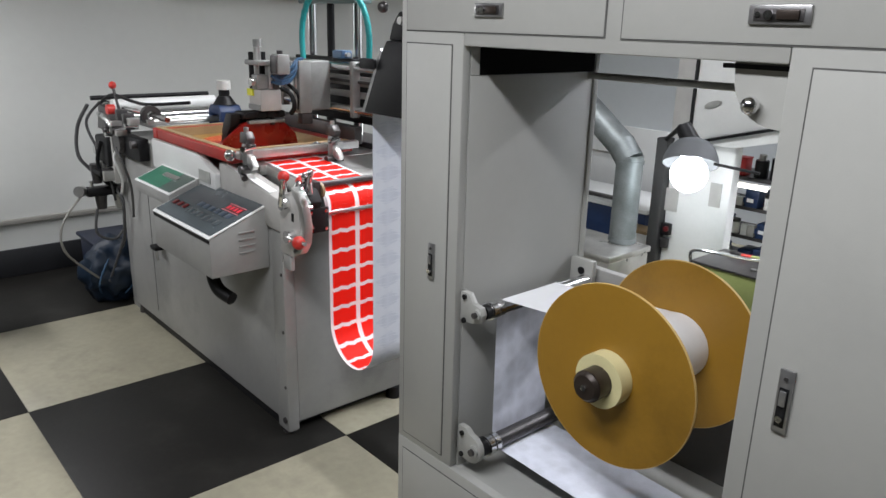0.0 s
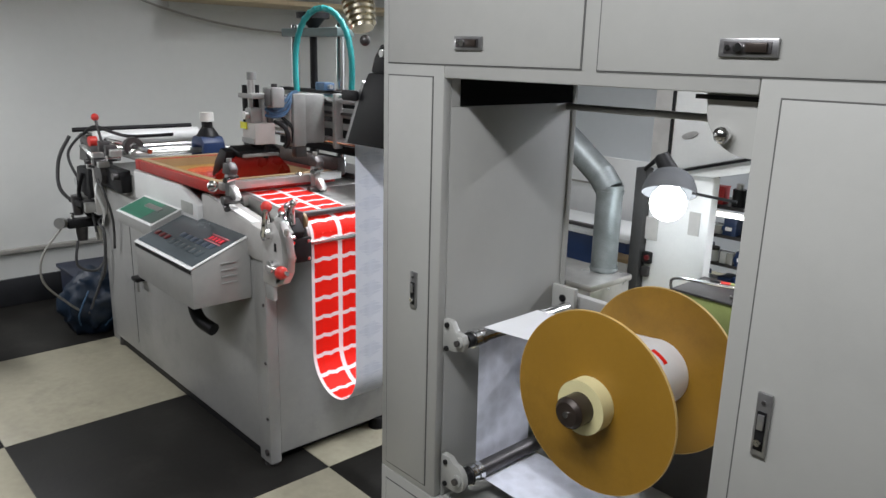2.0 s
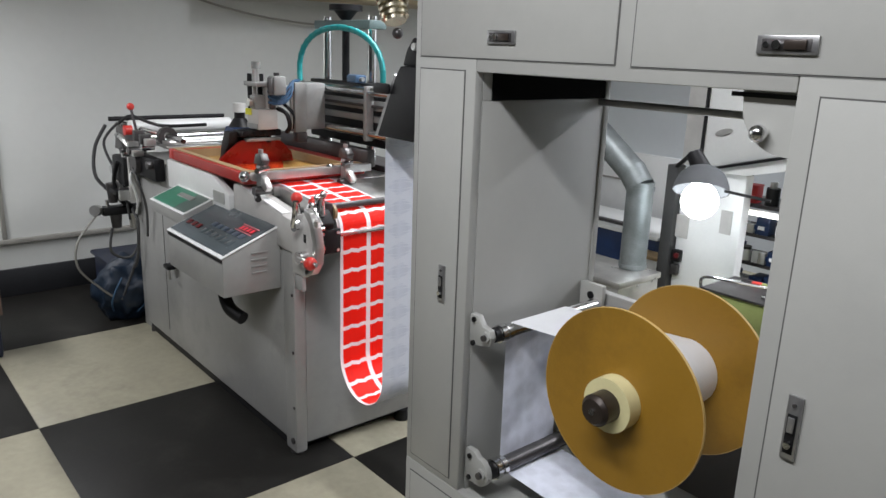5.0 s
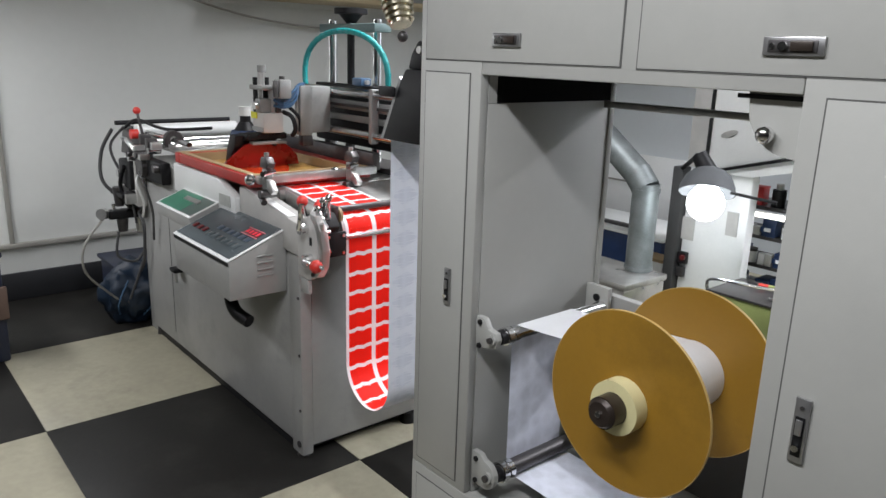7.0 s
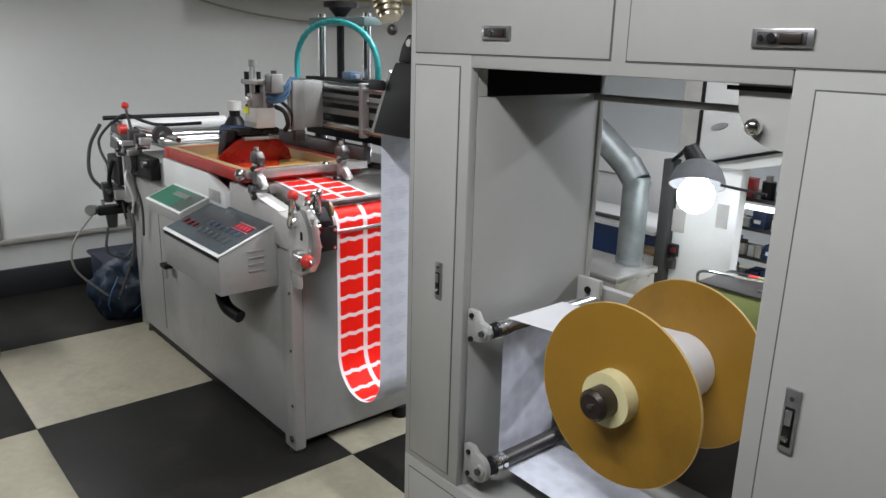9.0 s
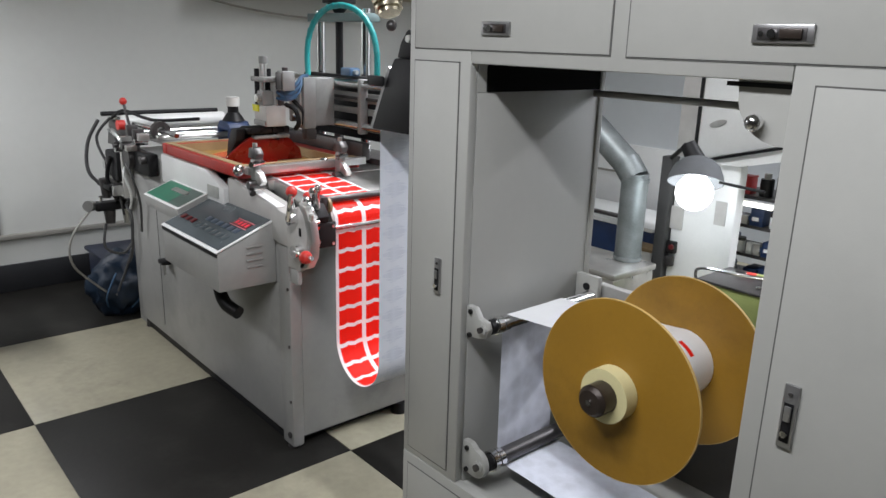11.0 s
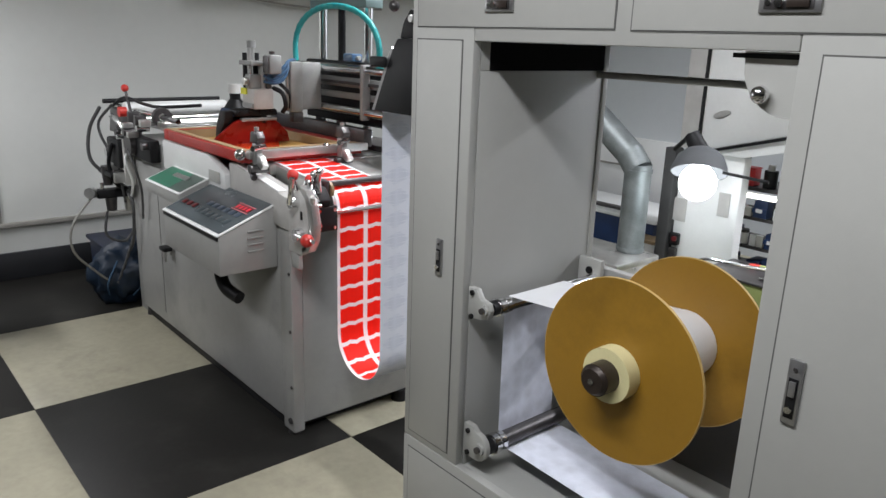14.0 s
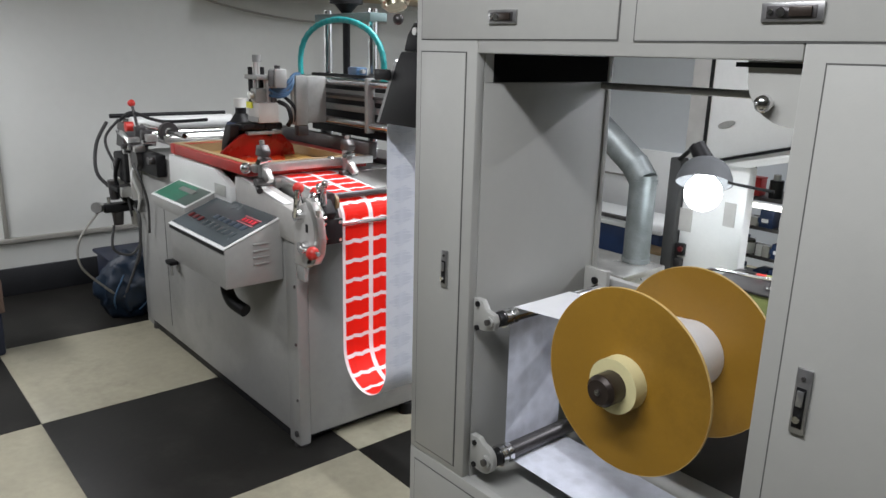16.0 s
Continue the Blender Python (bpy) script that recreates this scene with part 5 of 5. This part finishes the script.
def on_web(s, t):
    """The place and lean of the web at s metres past the drum's start: x, z and the turn of its forward direction below level."""
    if s < -SLOPE:
        return XB + s + SLOPE, ZB, 0.0
    if s < 0:
        return XD + s * math.cos(LEAN), ZD - s * math.sin(LEAN), LEAN
    q = RD * math.pi / 2
    if s < q:
        a = s / RD
        return XD + RD * math.sin(a), ZD - RD + RD * math.cos(a), a
    s -= q
    down = ZD - RD - (loop_bottom(t) + RL)
    if s < down:
        return XA, ZD - RD - s, math.pi / 2
    s -= down
    h = math.pi * RL
    zc = loop_bottom(t) + RL
    if s < h:
        a = s / RL
        return XA + RL - RL * math.cos(a), zc - RL * math.sin(a), math.pi / 2 - a
    s -= h
    up, xu = 1.26 - zc, XA + 2 * RL
    if s < up:
        return xu, zc + s, -math.pi / 2
    s -= up
    q = 0.05 * math.pi / 2
    if s < q:
        a = s / 0.05
        return xu + 0.05 - 0.05 * math.cos(a), 1.26 + 0.05 * math.sin(a), -math.pi / 2 + a
    s -= q
    run = 0.30
    if s < run:
        return xu + 0.05 + s, 1.31, 0.0
    s -= run
    if s < q:
        a = s / 0.05
        return xu + 0.35 + 0.05 * math.sin(a), 1.36 - 0.05 * math.cos(a), -a
    s -= q
    if s < 0.55:
        return xu + 0.40, 1.36 + s, -math.pi / 2
    s -= 0.55
    return xu + 0.40 + s, 1.91, 0.0


web = thing("printed_web", (0, 0, 0), "white label web with two columns of red labels, hanging slack", "paper web")
WID = WY1 - WY0
strip_mesh = []
for k in range(NSEG):
    bm = bmesh.new()
    h = STRIP / 2 + 0.0002
    box(bm, -h, h, WY0, WY1, -0.0005, 0.0)
    for f in bm.faces:
        if f.normal.z < -0.5:
            f.material_index = 2
    s0 = k * STRIP
    for c in range(2):
        ya = WY0 + 0.012 + c * (WID / 2 - 0.003)
        yb = ya + WID / 2 - 0.021
        n = 14
        for i in range(n):
            u0, u1 = i / n, (i + 1) / n
            def wave(u):
                return 0.0026 * math.sin(u * 4 * math.pi) + 0.0012 * math.sin(u * 10 * math.pi)
            lo = [max(s0, 0.007 + wave(u)) for u in (u0, u1)]
            hi = [min(s0 + STRIP, 0.0625 + wave(u)) for u in (u0, u1)]
            if hi[0] - lo[0] > 1e-5 or hi[1] - lo[1] > 1e-5:
                hi = [max(a, b + 1e-6) for a, b in zip(hi, lo)]
                co = [(lo[0], u0), (hi[0], u0), (hi[1], u1), (lo[1], u1)]
                f = bm.faces.new([bm.verts.new((s - s0 - STRIP / 2, ya + u * (yb - ya), 0.0003)) for s, u in co])
                f.material_index = 1
                if f.normal.z < 0:
                    f.normal_flip()
                w = 0.15 + 0.78 * math.sin(math.pi * (i + 0.5) / n) ** 0.6
                mid = 0.035
                co = [(mid + (q - mid) * w, u) for q, u in co]
                co = [(min(max(q, s0), s0 + STRIP), u) for q, u in co]
                if max(q for q, u in co) - min(q for q, u in co) > 1e-4:
                    f = bm.faces.new([bm.verts.new((q - s0 - STRIP / 2, ya + u * (yb - ya), -0.0009)) for q, u in co])
                    f.material_index = 3
    me = bpy.data.meshes.new("web_strip")
    bm.to_mesh(me)
    bm.free()
    for m_ in (M_PAPER, M_INK, M_BACK, M_GHOST):
        me.materials.append(m_)
    strip_mesh.append(me)
STRIPS = []
S_FIRST = -22.5 * PITCH
for i in range(NSEG * 51):
    ob = new("web_strip", strip_mesh[i % NSEG])
    ob.parent = web
    STRIPS.append((ob, S_FIRST + (i + 0.5) * STRIP))


# ---- what moves ----
def web_pose(s, t):
    x, z, a = on_web(s, t)
    return pose(x, 0, z, 0, math.degrees(a), 0)


def motions():
    times = [round(0.1 * k, 2) for k in range(161)]
    for ob, s in STRIPS:
        rows = []
        for t in times:
            m = web_pose(s + fed(t), t)
            rows.append((t, m))
        keep = [r for k, r in enumerate(rows) if k in (0, len(rows) - 1) or 
                max(abs(v) for row in (r[1] - rows[k - 1][1]) for v in row) > 1e-6 or
                max(abs(v) for row in (rows[k + 1][1] - r[1]) for v in row) > 1e-6]
        walk(ob, keep)
    # the squeegee stroke, with the hose that follows it
    rows, lines = [], [[] for _ in HOSE]
    for t in times:
        n, p = phase(t)
        if p < 0.40:
            u = 1 - ease((p + 0.20) / 0.60)
        elif p > CYCLE - 0.71:
            u = ease((p - (CYCLE - 0.71)) / 0.36) if p < CYCLE - 0.20 else 1 - ease((p - (CYCLE - 0.20)) / 0.60)
        else:
            u = 0.0
        rows.append((t, pose(HX + STROKE * u, 0, 0)))
        for k, m in enumerate(hose_poses(STROKE * u)):
            lines[k].append((t, m))
    walk(carr, rows)
    for ob, line in zip(HOSE, lines):
        walk(ob, line)
    # the flood bar swings back behind the blade before the stroke
    rows = []
    for t in times:
        n, p = phase(t)
        u = ease((p - 1.33) / 0.14) * (1 - ease((p - 1.96) / 0.12))
        rows.append((t, pose(-0.035 - 0.075 * u, 0.055 * u, 1.098 - 0.030 * u, 0, 80 * u, 0)))
    walk(flood, rows)
    # the blade rises clear of the mesh, then comes down for the stroke
    rows = []
    for t in times:
        n, p = phase(t)
        u = ease((p - 1.34) / 0.14) * (1 - ease((p - 1.60) / 0.16))
        rows.append((t, pose(0, 0, 0.042 * u)))
    walk(blade, rows)
    # the reel winds what is drawn
    rows = []
    for t in times:
        rows.append((t, pose(1.341, 0.0, 0.773, 0, math.degrees((drawn(t) - drawn(11.3)) / 0.088), 0)))
    walk(rewind, rows)


motions()
